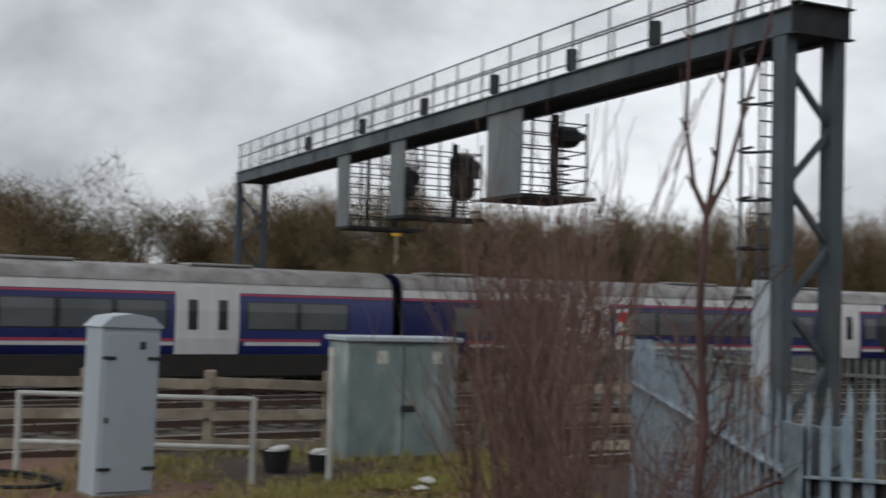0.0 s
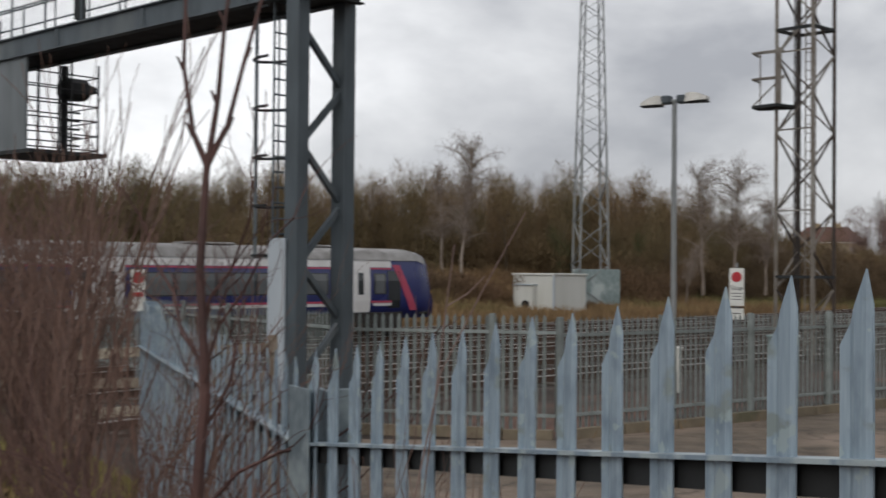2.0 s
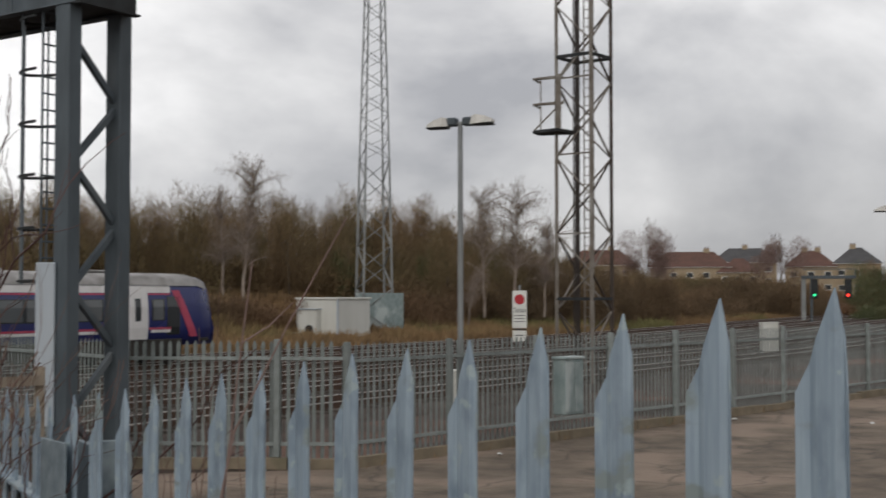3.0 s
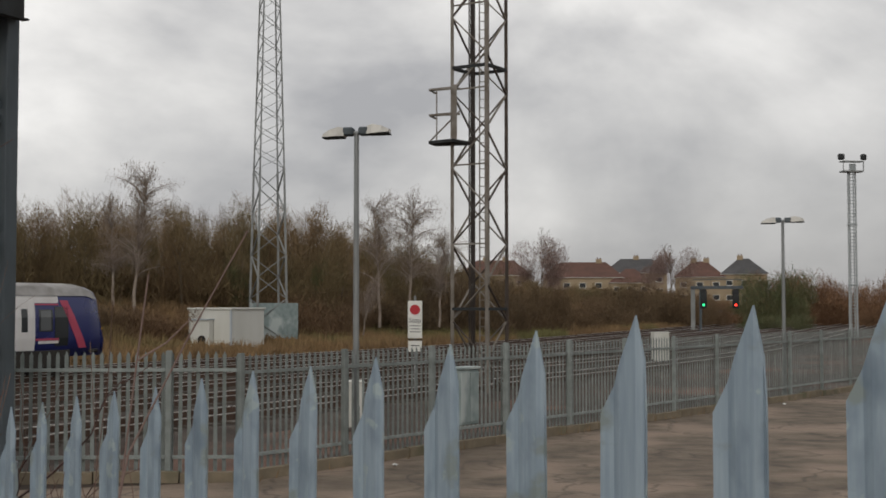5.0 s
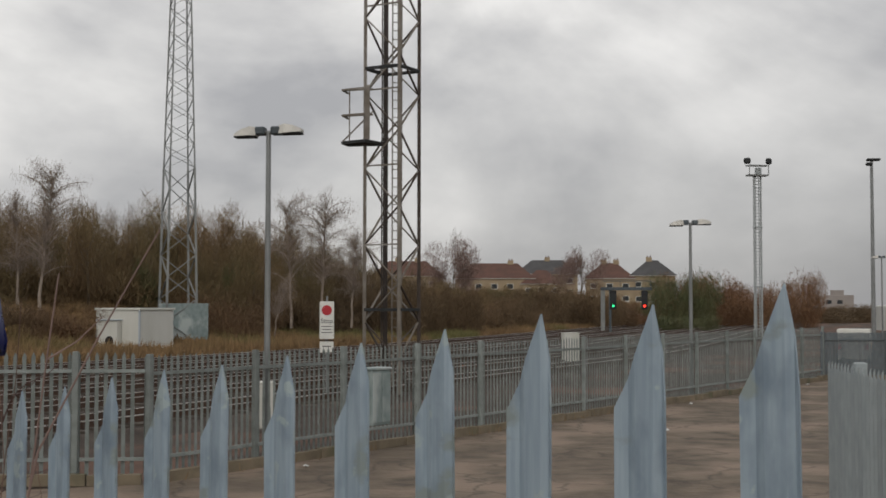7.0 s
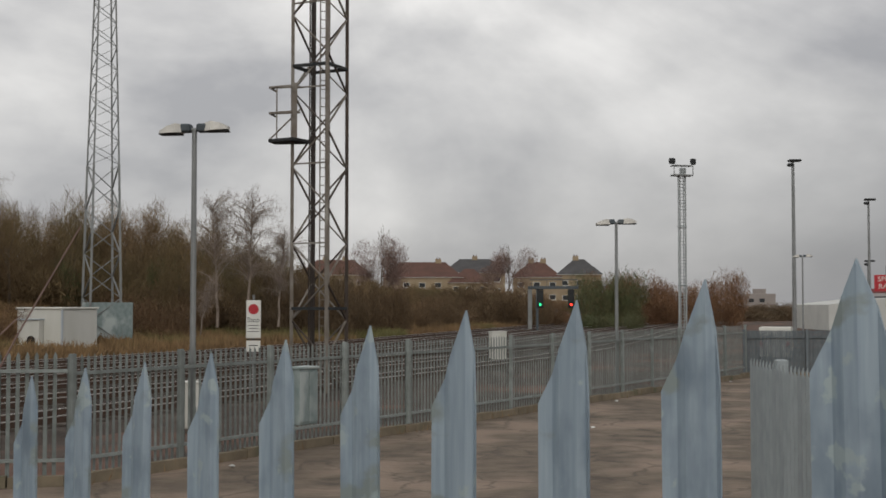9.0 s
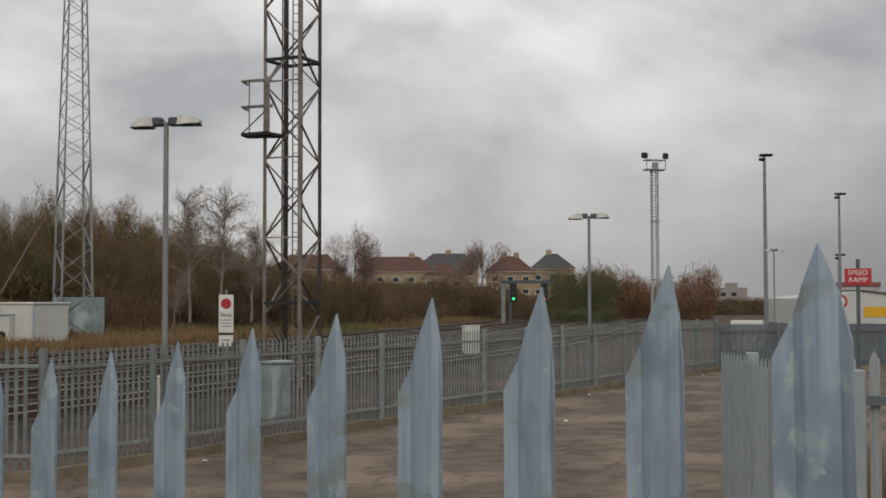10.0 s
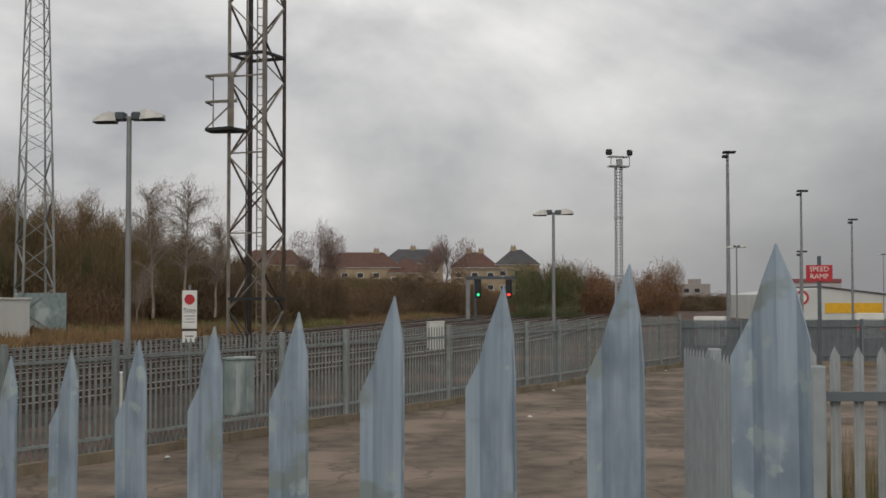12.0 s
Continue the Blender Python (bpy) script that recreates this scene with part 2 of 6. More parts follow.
YELLOW = material("warning_yellow", (0.75, 0.42, 0.02), 0.4, 0, (0.62, 0.34, 0.02), 2, 0.5, 0.0)
GLASS_DARK = material("tinted_coach_glass", (0.018, 0.022, 0.024), 0.12, 0, (0.024, 0.028, 0.03), 0.8, 0.5, 0.0, spec=0.6)
UNDER = material("underframe_grime_and_shade", (0.022, 0.02, 0.018), 0.8, 0, (0.04, 0.034, 0.028), 3, 0.5, 0.3, 15)
RUBBER = material("black_rubber", (0.014, 0.014, 0.014), 0.7)
BOX_WHITE = material("white_cabin_panels", (0.62, 0.62, 0.58), 0.6, 0, (0.52, 0.52, 0.47), 0.8, 0.5, 0.0, streak=4)
SIGN_WHITE = material("sign_white", (0.72, 0.72, 0.68), 0.5, 0, (0.6, 0.6, 0.55), 4, 0.4, 0.0)
SIGN_RED = material("sign_red", (0.45, 0.02, 0.03), 0.5, 0, (0.38, 0.02, 0.03), 4, 0.4, 0.0)
SIGN_INK = material("sign_ink", (0.03, 0.03, 0.03), 0.6)
LAMP_WHITE = material("white_lantern_cover", (0.62, 0.60, 0.55), 0.5, 0, (0.45, 0.44, 0.41), 4, 0.5, 0.0)
LAMP_GREY = material("lamp_pole_steel", (0.25, 0.26, 0.26), 0.5, 0.3, (0.19, 0.2, 0.2), 2, 0.5, 0.0)
BARK = material("grey_brown_bark", (0.15, 0.115, 0.08), 0.95, 0, (0.1, 0.075, 0.052), 2, 0.5, 0.0)
TWIG_RED = material("reddish_twig_bark", (0.178, 0.104, 0.078), 0.75, 0, (0.105, 0.064, 0.05), 6, 0.5, 0.2, 30, vary=0.3, island=True)
SAPLING_BARK = material("dark_sapling_bark", (0.115, 0.055, 0.046), 0.7, 0, (0.065, 0.036, 0.032), 9, 0.5, 0.3, 40)
BIRCH = material("birch_bark", (0.34, 0.285, 0.235), 0.85, 0, (0.17, 0.13, 0.105), 1.3, 0.5, 0.0)
BIRCH_TWIG = material("birch_twigs", (0.24, 0.165, 0.14), 0.9, 0, (0.17, 0.115, 0.10), 1, 0.5, 0.0)
WOOD_TWIGS = material("winter_twigs", (0.18, 0.116, 0.06), 0.95, 0, (0.118, 0.10, 0.048), 0.07, 0.5, 0.0, third=(0.2, 0.118, 0.064), patch=0.55, vary=0.26, island=True)
SCRUB_TWIGS = material("dark_scrub_twigs", (0.145, 0.092, 0.05), 0.95, 0, (0.10, 0.073, 0.042), 0.07, 0.5, 0.0, third=(0.175, 0.095, 0.05), patch=0.55, vary=0.35, island=True)
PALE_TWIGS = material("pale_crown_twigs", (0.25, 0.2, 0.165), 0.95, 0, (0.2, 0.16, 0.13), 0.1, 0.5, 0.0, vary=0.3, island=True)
IVY = material("evergreen_leaves", (0.07, 0.085, 0.03), 0.7, 0, (0.09, 0.09, 0.035), 0.3, 0.5, 0.0, vary=0.4, island=True)
SHRUB_GREEN = material("green_shrub_leaves", (0.065, 0.085, 0.03), 0.7, 0, (0.10, 0.09, 0.04), 0.3, 0.5, 0.0, vary=0.4, island=True)
ROOF_RED = material("red_roof_tiles", (0.125, 0.06, 0.044), 0.8, 0, (0.09, 0.05, 0.04), 0.6, 0.5, 0.3, 6)
ROOF_GREY = material("slate_roof", (0.075, 0.073, 0.075), 0.7, 0, (0.055, 0.054, 0.056), 0.6, 0.5, 0.3, 6)
RENDER_CREAM = material("cream_harling", (0.36, 0.285, 0.185), 0.9, 0, (0.29, 0.225, 0.15), 0.5, 0.5, 0.2, 8)
WINDOW_GLASS = material("house_glass", (0.05, 0.055, 0.06), 0.15)
SHED_WALL = material("shed_cladding", (0.56, 0.57, 0.54), 0.6, 0, (0.46, 0.47, 0.45), 0.3, 0.5, 0.0)
SHED_GREY = material("grey_shed_door", (0.24, 0.25, 0.25), 0.6, 0, (0.19, 0.2, 0.2), 0.5, 0.5, 0.0)
LITTER = material("litter", (0.6, 0.6, 0.58), 0.7)
BLUE_BAG = material("blue_plastic", (0.06, 0.22, 0.5), 0.5)
RED_LIGHT = lamp_material("signal_red", (1.0, 0.05, 0.03), 2.5)
GREEN_LIGHT = lamp_material("signal_green", (0.04, 0.9, 0.32), 1.6)


# ---------------------------------------------------------------- geometry helpers
class Geo:
    """Vertices and faces of one mesh."""

    def __init__(self):
        self.v, self.f = [], []

    def face(self, *points):
        n = len(self.v)
        self.v += [tuple(p) for p in points]
        self.f.append(tuple(range(n, n + len(points))))
        return self

    def box(self, c, s, rz=0.0, bevel=0.0):
        hx, hy, hz = s[0] / 2, s[1] / 2, s[2] / 2
        b = min(bevel, hx * 0.6, hy * 0.6, hz * 0.6)
        ca, sa = math.cos(radians(rz)), math.sin(radians(rz))
        n = len(self.v)
        if b <= 0:
            pts = [(x, y, z) for z in (-hz, hz) for x, y in ((-hx, -hy), (hx, -hy), (hx, hy), (-hx, hy))]
            fs = [(0, 3, 2, 1), (4, 5, 6, 7), (0, 1, 5, 4), (1, 2, 6, 5), (2, 3, 7, 6), (3, 0, 4, 7)]
        else:
            def ring(z, k):
                return [(-hx + k, -hy, z), (hx - k, -hy, z), (hx, -hy + k, z), (hx, hy - k, z),
                        (hx - k, hy, z), (-hx + k, hy, z), (-hx, hy - k, z), (-hx, -hy + k, z)]

            def inner(z):
                return [(-hx + b, -hy + b, z), (hx - b, -hy + b, z), (hx - b, -hy + b, z), (hx - b, hy - b, z),
                        (hx - b, hy - b, z), (-hx + b, hy - b, z), (-hx + b, hy - b, z), (-hx + b, -hy + b, z)]
            low = [(-hx + b, -hy + b, -hz), (hx - b, -hy + b, -hz), (hx - b, hy - b, -hz), (-hx + b, hy - b, -hz)]
            top = [(x, y, hz) for x, y, _ in low]
            pts = low + ring(-hz + b, b) + ring(hz - b, b) + top
            fs = [(3, 2, 1, 0), (20, 21, 22, 23)]
            fs += [(4 + i, 4 + (i + 1) % 8, 12 + (i + 1) % 8, 12 + i) for i in range(8)]
            for i in range(4):
                fs += [(i, (i + 1) % 4, 4 + 2 * i + 1, 4 + 2 * i), ((i + 1) % 4, 4 + (2 * i + 2) % 8, 4 + 2 * i + 1),
                       (12 + 2 * i, 12 + 2 * i + 1, 20 + (i + 1) % 4, 20 + i), (12 + 2 * i + 1, 12 + (2 * i + 2) % 8, 20 + (i + 1) % 4)]
        self.v += [(c[0] + x * ca - y * sa, c[1] + x * sa + y * ca, c[2] + z) for x, y, z in pts]
        self.f += [tuple(n + i for i in f) for f in fs]
        return self

    def tube(self, p, q, r, r2=None, n=6, caps=True):
        p, q = Vector(p), Vector(q)
        r2 = r if r2 is None else r2
        d = (q - p).normalized()
        a = d.cross(Vector((0, 0, 1)) if abs(d.z) < 0.95 else Vector((1, 0, 0))).normalized()
        b = d.cross(a)
        k = len(self.v)
        for c, rad in ((p, r), (q, r2)):
            for i in range(n):
                w = 2 * math.pi * i / n
                self.v.append(tuple(c + a * (rad * math.cos(w)) + b * (rad * math.sin(w))))
        self.f += [(k + i, k + (i + 1) % n, k + n + (i + 1) % n, k + n + i) for i in range(n)]
        if caps:
            self.f += [tuple(k + i for i in reversed(range(n))), tuple(k + n + i for i in range(n))]
        return self

    def bar(self, p, q, w, h=None):
        """A flat or square bar from p to q."""
        p, q = Vector(p), Vector(q)
        h = h or w
        d = (q - p).normalized()
        a = d.cross(Vector((0, 0, 1)) if abs(d.z) < 0.95 else Vector((1, 0, 0))).normalized() * (w / 2)
        b = d.cross(a).normalized() * (h / 2)
        k = len(self.v)
        for c in (p, q):
            self.v += [tuple(c + a * i + b * j) for i, j in ((-1, -1), (1, -1), (1, 1), (-1, 1))]
        self.f += [tuple(k + i for i in f) for f in ((0, 3, 2, 1), (4, 5, 6, 7), (0, 1, 5, 4), (1, 2, 6, 5), (2, 3, 7, 6), (3, 0, 4, 7))]
        return self

    def path(self, pts, r, n=6):
        """A round rod along the points, in one piece."""
        pts = [Vector(p) for p in pts]
        k = len(self.v)
        for i, p in enumerate(pts):
            d = (pts[min(i + 1, len(pts) - 1)] - pts[max(i - 1, 0)]).normalized()
            a = d.cross(Vector((0, 0, 1)) if abs(d.z) < 0.95 else Vector((1, 0, 0))).normalized()
            b = d.cross(a)
            self.v += [tuple(p + a * (r * math.cos(6.2832 * j / n)) + b * (r * math.sin(6.2832 * j / n))) for j in range(n)]
        for i in range(len(pts) - 1):
            self.f += [(k + i * n + j, k + i * n + (j + 1) % n, k + (i + 1) * n + (j + 1) % n, k + (i + 1) * n + j) for j in range(n)]
        self.f += [tuple(k + j for j in reversed(range(n))), tuple(k + (len(pts) - 1) * n + j for j in range(n))]
        return self

    def taper(self, pts, radii, n=6):
        """A round rod along the points, thinner or thicker from point to point, in one piece."""
        pts = [Vector(p) for p in pts]
        k = len(self.v)
        for i, (p, r) in enumerate(zip(pts, radii)):
            d = (pts[min(i + 1, len(pts) - 1)] - pts[max(i - 1, 0)]).normalized()
            a = d.cross(Vector((0, 1, 0)) if abs(d.y) < 0.95 else Vector((1, 0, 0))).normalized()
            b = d.cross(a)
            self.v += [tuple(p + a * (r * math.cos(6.2832 * j / n)) + b * (r * math.sin(6.2832 * j / n))) for j in range(n)]
        for i in range(len(pts) - 1):
            self.f += [(k + i * n + j, k + i * n + (j + 1) % n, k + (i + 1) * n + (j + 1) % n, k + (i + 1) * n + j) for j in range(n)]
        self.f += [tuple(k + j for j in reversed(range(n))), tuple(k + (len(pts) - 1) * n + j for j in range(n))]
        return self

    def prism(self, outline, y0, y1):
        """An outline in x and z, drawn out along y."""
        k, n = len(self.v), len(outline)
        self.v += [(x, y0, z) for x, z in outline] + [(x, y1, z) for x, z in outline]
        self.f += [tuple(k + i for i in range(n)), tuple(k + n + i for i in reversed(range(n)))]
        self.f += [(k + (i + 1) % n, k + i, k + n + i, k + n + (i + 1) % n) for i in range(n)]
        return self

    def mesh(self, name, mat, smooth=False):
        me = bpy.data.meshes.new(name)
        me.from_pydata(self.v, [], self.f)
        if smooth:
            me.polygons.foreach_set("use_smooth", [True] * len(me.polygons))
        me.materials.append(mat)
        me.update()
        return me


def part(name, geo, mat, parent, label="", smooth=False):
    """One mesh under a thing or under a part."""
    ob = new(name, geo if isinstance(geo, bpy.types.Mesh) else geo.mesh(name, mat, smooth))
    ob.parent = parent
    return tagged(ob, label)


def thing(name, at, label, category, rz=0.0, group="", kind=""):
    ob = new(name)
    ob.empty_display_size = 0.2
    ob.matrix_basis = pose(*at, 0, 0, rz)
    return tagged(ob, label, category, group, kind)


def single(name, geo, mat, label, category, kind="", group="", smooth=False):
    return tagged(new(name, geo.mesh(name, mat, smooth)), label, category, group, kind)


def smooth_step(a, b, x):
    t = min(1.0, max(0.0, (x - a) / (b - a)))
    return t * t * (3 - 2 * t)


# ---------------------------------------------------------------- plan
FENCE_START, FENCE_BEND, FENCE_END = (0.65, 1.02), (-0.75, 3.16), (-2.95, 7.85)


def track_x(y):
    """The middle of the train's track."""
    if y < 38:
        return -19.74 - (38 - y) * 0.52
    if y < 60:
        return -28.6 + (y - 26.8) * 0.791
    x, yy = -28.6 + 33.2 * 0.791, 60.0
    step = 2.0
    while yy < y:
        s = 0.791 - 0.221 * smooth_step(60, 100, yy + step / 2)
        d = min(step, y - yy)
        x, yy = x + s * d, yy + d
    return x


TRACK_TABLE = [track_x(y) for y in range(-100, 420, 4)]


def track_side(x, y):
    """How far a place lies beyond the train's track, across it."""
    k = min(max((y + 100) / 4, 0), len(TRACK_TABLE) - 1.001)
    i = int(k)
    tx = TRACK_TABLE[i] + (TRACK_TABLE[i + 1] - TRACK_TABLE[i]) * (k - i)
    if y > 415:
        tx += (y - 415) * 0.57
    slope = 0.791 if y < 60 else 0.55
    return (tx - x) / math.sqrt(1 + slope * slope)


def height(x, y):
    """The lie of the land: the railway and yard at 0, the near verge above them, the wooded bank beyond the tracks."""
    right = (x - FENCE_START[0]) * 0.84 + (y - FENCE_START[1]) * 0.55 - 0.35
    far = (x + 8.92) * -0.935 + (y - 12.5) * 0.354 - 0.3
    near = (1.35 - 0.11 * smooth_step(4.5, 7.0, -x)) * (1 - smooth_step(0.0, 3.5, max(right, far)))
    m = track_side(x, y)
    bank = 3.4 * smooth_step(9, 36, m) + 3.0 * smooth_step(36, 140, m)
    return near + bank + (0.05 * noise.noise((x * 0.5, y * 0.5, 0)) if near + bank > 0.05 else 0.0)


# ---------------------------------------------------------------- ground, yard, tracks
def make_ground():
    def steps(a, b, mid, fine, grow):
        out, x, d = [mid], mid, fine
        while x < b:
            x, d = x + d, d * grow
            out.append(x)
        x, d = mid, fine
        while x > a:
            x, d = x - d, d * grow
            out.insert(0, x)
        return out
    xs, ys = steps(-1600, 1600, -4, 0.5, 1.035), steps(-300, 2500, 9, 0.5, 1.035)
    g = Geo()
    g.v = [(x, y, height(x, y)) for y in ys for x in xs]
    n = len(xs)
    g.f = [(j * n + i, j * n + i + 1, (j + 1) * n + i + 1, (j + 1) * n + i) for j in range(len(ys) - 1) for i in range(n - 1)]
    single("ground", g, GROUND, "brown earth and ballast ground with mossy patches", "ground", "structure", smooth=True)


make_ground()

FAR_FENCE = [(-15.0, 36.5), (-4.4, 23.6), (-0.47, 23.22), (27.07, 50.18), (39.5, 47.2)]


def make_yard():
    g = Geo()
    ring = [(4.2, 0.0), (-0.5, 8.5), (-4.5, 18.0), (-4.3, 22.4), (-0.4, 22.9), (27.1, 50.05), (70, 39.7), (70, -10), (12, -10)]
    centre = (20, 25)
    for a, b in zip(ring, ring[1:] + ring[:1]):
        g.face((*centre, 0.02), (*a, 0.02), (*b, 0.02))
    single("yard", g, TARMAC, "worn brown tarmac yard with patched repairs", "yard", "structure")


def make_kerb():
    kerb = thing("kerb", (0, 0, 0), "mossy concrete kerb stones under the palisade fence", "kerb", kind="structure")
    for p, q in zip(FAR_FENCE[1:], FAR_FENCE[2:]):
        a, b = Vector((*p, 0)), Vector((*q, 0))
        d = (b - a).normalized()
        side = Vector((d.y, -d.x, 0)) * 0.24
        length, s, i = (b - a).length, 0.0, 0
        while s < length - 0.2:
            e = min(s + 1.5, length) - 0.03
            z = 0.1 + 0.02 * math.sin(i * 2.3)
            part("kerb_stone", Geo().bar(a + side + d * s + Vector((0, 0, z)), a + side + d * e + Vector((0, 0, z + 0.015 * math.sin(i * 4.1))), 0.18, 0.2), CONCRETE, kerb)
            s, i = s + 1.5, i + 1


make_kerb()
make_yard()


def offset_track(y, side):
    x = track_x(y)
    slope = track_x(y + 1) - x
    n = math.sqrt(1 + slope * slope)
    return Vector((x + side / n, y - side * slope / n, 0.0))


def make_track(side):
    rails, heads, sleepers, bed = Geo(), Geo(), Geo(), Geo()
    pts = [offset_track(y, side) for y in range(-40, 330, 5)]
    for a, b in zip(pts, pts[1:]):
        d = (b - a).normalized()
        n = Vector((d.y, -d.x, 0))
        for k in (-0.72, 0.72):
            rails.bar(a + n * k + Vector((0, 0, 0.295)), b + n * k + Vector((0, 0, 0.295)), 0.075, 0.15)
            heads.bar(a + n * k + Vector((0, 0, 0.381)), b + n * k + Vector((0, 0, 0.381)), 0.07, 0.022)
        h = Vector((0, 0, 0.17))
        bed.face(a + n * -1.6 + h, a + n * 1.6 + h, b + n * 1.6 + h, b + n * -1.6 + h)
        bed.face(a + n * 1.6 + h, a + n * 2.3, b + n * 2.3, b + n * 1.6 + h)
        bed.face(a + n * -2.3, a + n * -1.6 + h, b + n * -1.6 + h, b + n * -2.3)
        if a.y < 130:
            for k in range(8):
                c = a + d * (k * 0.7)
                sleepers.bar(c + n * -1.25 + Vector((0, 0, 0.18)), c + n * 1.25 + Vector((0, 0, 0.18)), 0.25, 0.1)
    t = thing("railway_track", (0, 0, 0), "worn steel railway track on brown ballast", "railway track", kind="structure")
    part("rails", rails, RAIL, t)
    part("rail_heads", heads, RAIL_HEAD, t, "bright polished running surface")
    tagged(part("sleepers", sleepers, SLEEPER, t), kind="stuff")
    part("ballast_bed", bed, BALLAST, t)


for side in (-4.2, 0.0, 4.2, 8.6, 13.0, 17.2):
    make_track(side)


# ---------------------------------------------------------------- palisade fences
def pale_mesh(name, mat, width=0.07, length=1.75, shoulder=0.08, fold=0.006, tip=0.2, thick=0.003, right=0.85):
    """A folded steel pale, its point off to one side; z is 0 at the point."""
    w = width / 2
    xs = [-w, -0.55 * w, -0.18 * w, tip * w, 0.5 * (tip + 1) * w, w]
    fs = [0, fold, fold * 0.2, 0, fold, 0]
    def top(x):
        if x <= tip * w:
            return -shoulder * (tip * w - x) / (tip * w + w)
        return -shoulder * right * (x - tip * w) / (w - tip * w)
    g = Geo()
    n = len(xs)
    for y in (0, thick):
        g.v += [(x - tip * w, f + y, top(x)) for x, f in zip(xs, fs)] + [(x - tip * w, f + y, -length) for x, f in zip(xs, fs)]
    k = 2 * n
    for i in range(n - 1):
        g.f += [(i, n + i, n + i + 1, i + 1), (k + i, k + i + 1, k + n + i + 1, k + n + i), (i, i + 1, k + i + 1, k + i)]
    g.f += [(0, k, k + n, n), (n - 1, 2 * n - 1, k + 2 * n - 1, k + n - 1)]
    return g.mesh(name, mat)


GALV_GATE = material("gate_galvanising", (0.36, 0.40, 0.41), 0.5, 0.2, (0.28, 0.32, 0.33), 5, 0.5, 0.05, 40, None, 0.6, 0.1)
PALE = pale_mesh("pale", GALV_PALES, 0.066, 1.75, 0.112, 0.006, 0.56, right=0.9)
PALE_END = pale_mesh("pale", GALV_PALES, 0.078, 1.75, 0.105, 0.009, 0.2)


def place_pale(mesh, at, angle, parent, lean=0.0):
    ob = part("pale", mesh, None, parent)
    ob.matrix_basis = pose(*at, 0, lean, angle)
    return ob


def make_near_fence():
    f = thing("palisade_fence", (*FENCE_START, 1.35), "blue-grey galvanised steel palisade fence with pointed pales beside the verge", "fence")
    base = Vector((*FENCE_START, 1.35))
    a, b, c = (Vector((*p, 0)) for p in (FENCE_START, FENCE_BEND, FENCE_END))
    rng = random.Random(4)
    d = (b - a).normalized()
    ang = math.degrees(math.atan2(-d.y, -d.x))
    n = round((b - a).length / 0.155)
    for i in range(n + 1):
        z = EYE + 0.048 - 0.018 * i + rng.uniform(-0.004, 0.004)
        p = a + d * (0.155 * i)
        place_pale(PALE_END if i == 0 else PALE, (p.x - base.x, p.y - base.y, z - base.z), ang, f, rng.uniform(-0.6, 0.6))
    away = Vector((d.y, -d.x, 0)) * -1.0
    if away.x < 0:
        away = -away
    def rail(name, p, q, zp, zq, k=1.0):
        g = Geo()
        o = Vector((base.x, base.y, 0))
        u, v = p - o + Vector((0, 0, zp - base.z)), q - o + Vector((0, 0, zq - base.z))
        g.bar(u + away * 0.006, v + away * 0.006, 0.05, 0.008)
        r = part(name, g, GALV, f)
        # web is galvanised too, coloured near black for shade under the flange
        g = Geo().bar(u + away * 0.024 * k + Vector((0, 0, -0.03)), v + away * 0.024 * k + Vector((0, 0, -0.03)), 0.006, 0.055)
        part("web", g, STEEL_DARKER, r, "web of the rail, coloured dark like shade under the flange")
    top_a, top_b = EYE + 0.048 - 0.28, EYE + 0.048 - 0.018 * n - 0.28
    rail("rail", a, b, top_a, top_b)
    rail("rail", a, b, top_a - 1.15, top_b - 1.15)
    d2 = (c - b).normalized()
    ang2 = math.degrees(math.atan2(-d2.y, -d2.x))
    n2 = round((c - b).length / 0.155)
    for i in range(1, n2 + 1):
        p = b + d2 * (0.155 * i)
        place_pale(PALE, (p.x - base.x, p.y - base.y, EYE - 0.27 + 0.004 * rng.uniform(-1, 1) - base.z), ang2, f, rng.uniform(-0.8, 0.8))
    rail("rail", b, c, EYE - 0.53, EYE - 0.53)
    rail("rail", b, c, EYE - 1.66, EYE - 1.66)
    def post(p, w, z, mat=GALV):
        g = Geo()
        x, y = p.x - base.x, p.y - base.y
        g.box((x, y, (z - base.z) / 2 - 0.1), (w, 0.012, z - base.z + 0.2), ang2 + 0, 0.002)
        g.box((x + away.x * 0.05, y + away.y * 0.05, (z - base.z) / 2 - 0.1), (0.012, 0.09, z - base.z + 0.2), ang2, 0.002)
        g.box((x + away.x * 0.1, y + away.y * 0.1, (z - base.z) / 2 - 0.1), (w, 0.012, z - base.z + 0.2), ang2, 0.002)
        part("post", g, mat, f, "galvanised steel joist post")
    post(b + away * 0.06, 0.12, EYE - 0.36, MOTTLED)
    post(a + away * 0.04 + d * 0.03, 0.05, EYE - 0.5)
    post(c + away * 0.05, 0.14, EYE - 0.25)
    post(c + d2 * 0.16 + away * 0.05, 0.16, EYE - 0.23)
    # corner plate
    g = Geo()
    q = b - Vector((base.x, base.y, 0)) - away * 0.02 + d * -0.0
    g.box((q.x, q.y, EYE - 0.52 - base.z), (0.17, 0.006, 0.34), ang, 0.002)
    part("plate", g, MOTTLED, f, "mottled steel corner plate")


make_near_fence()


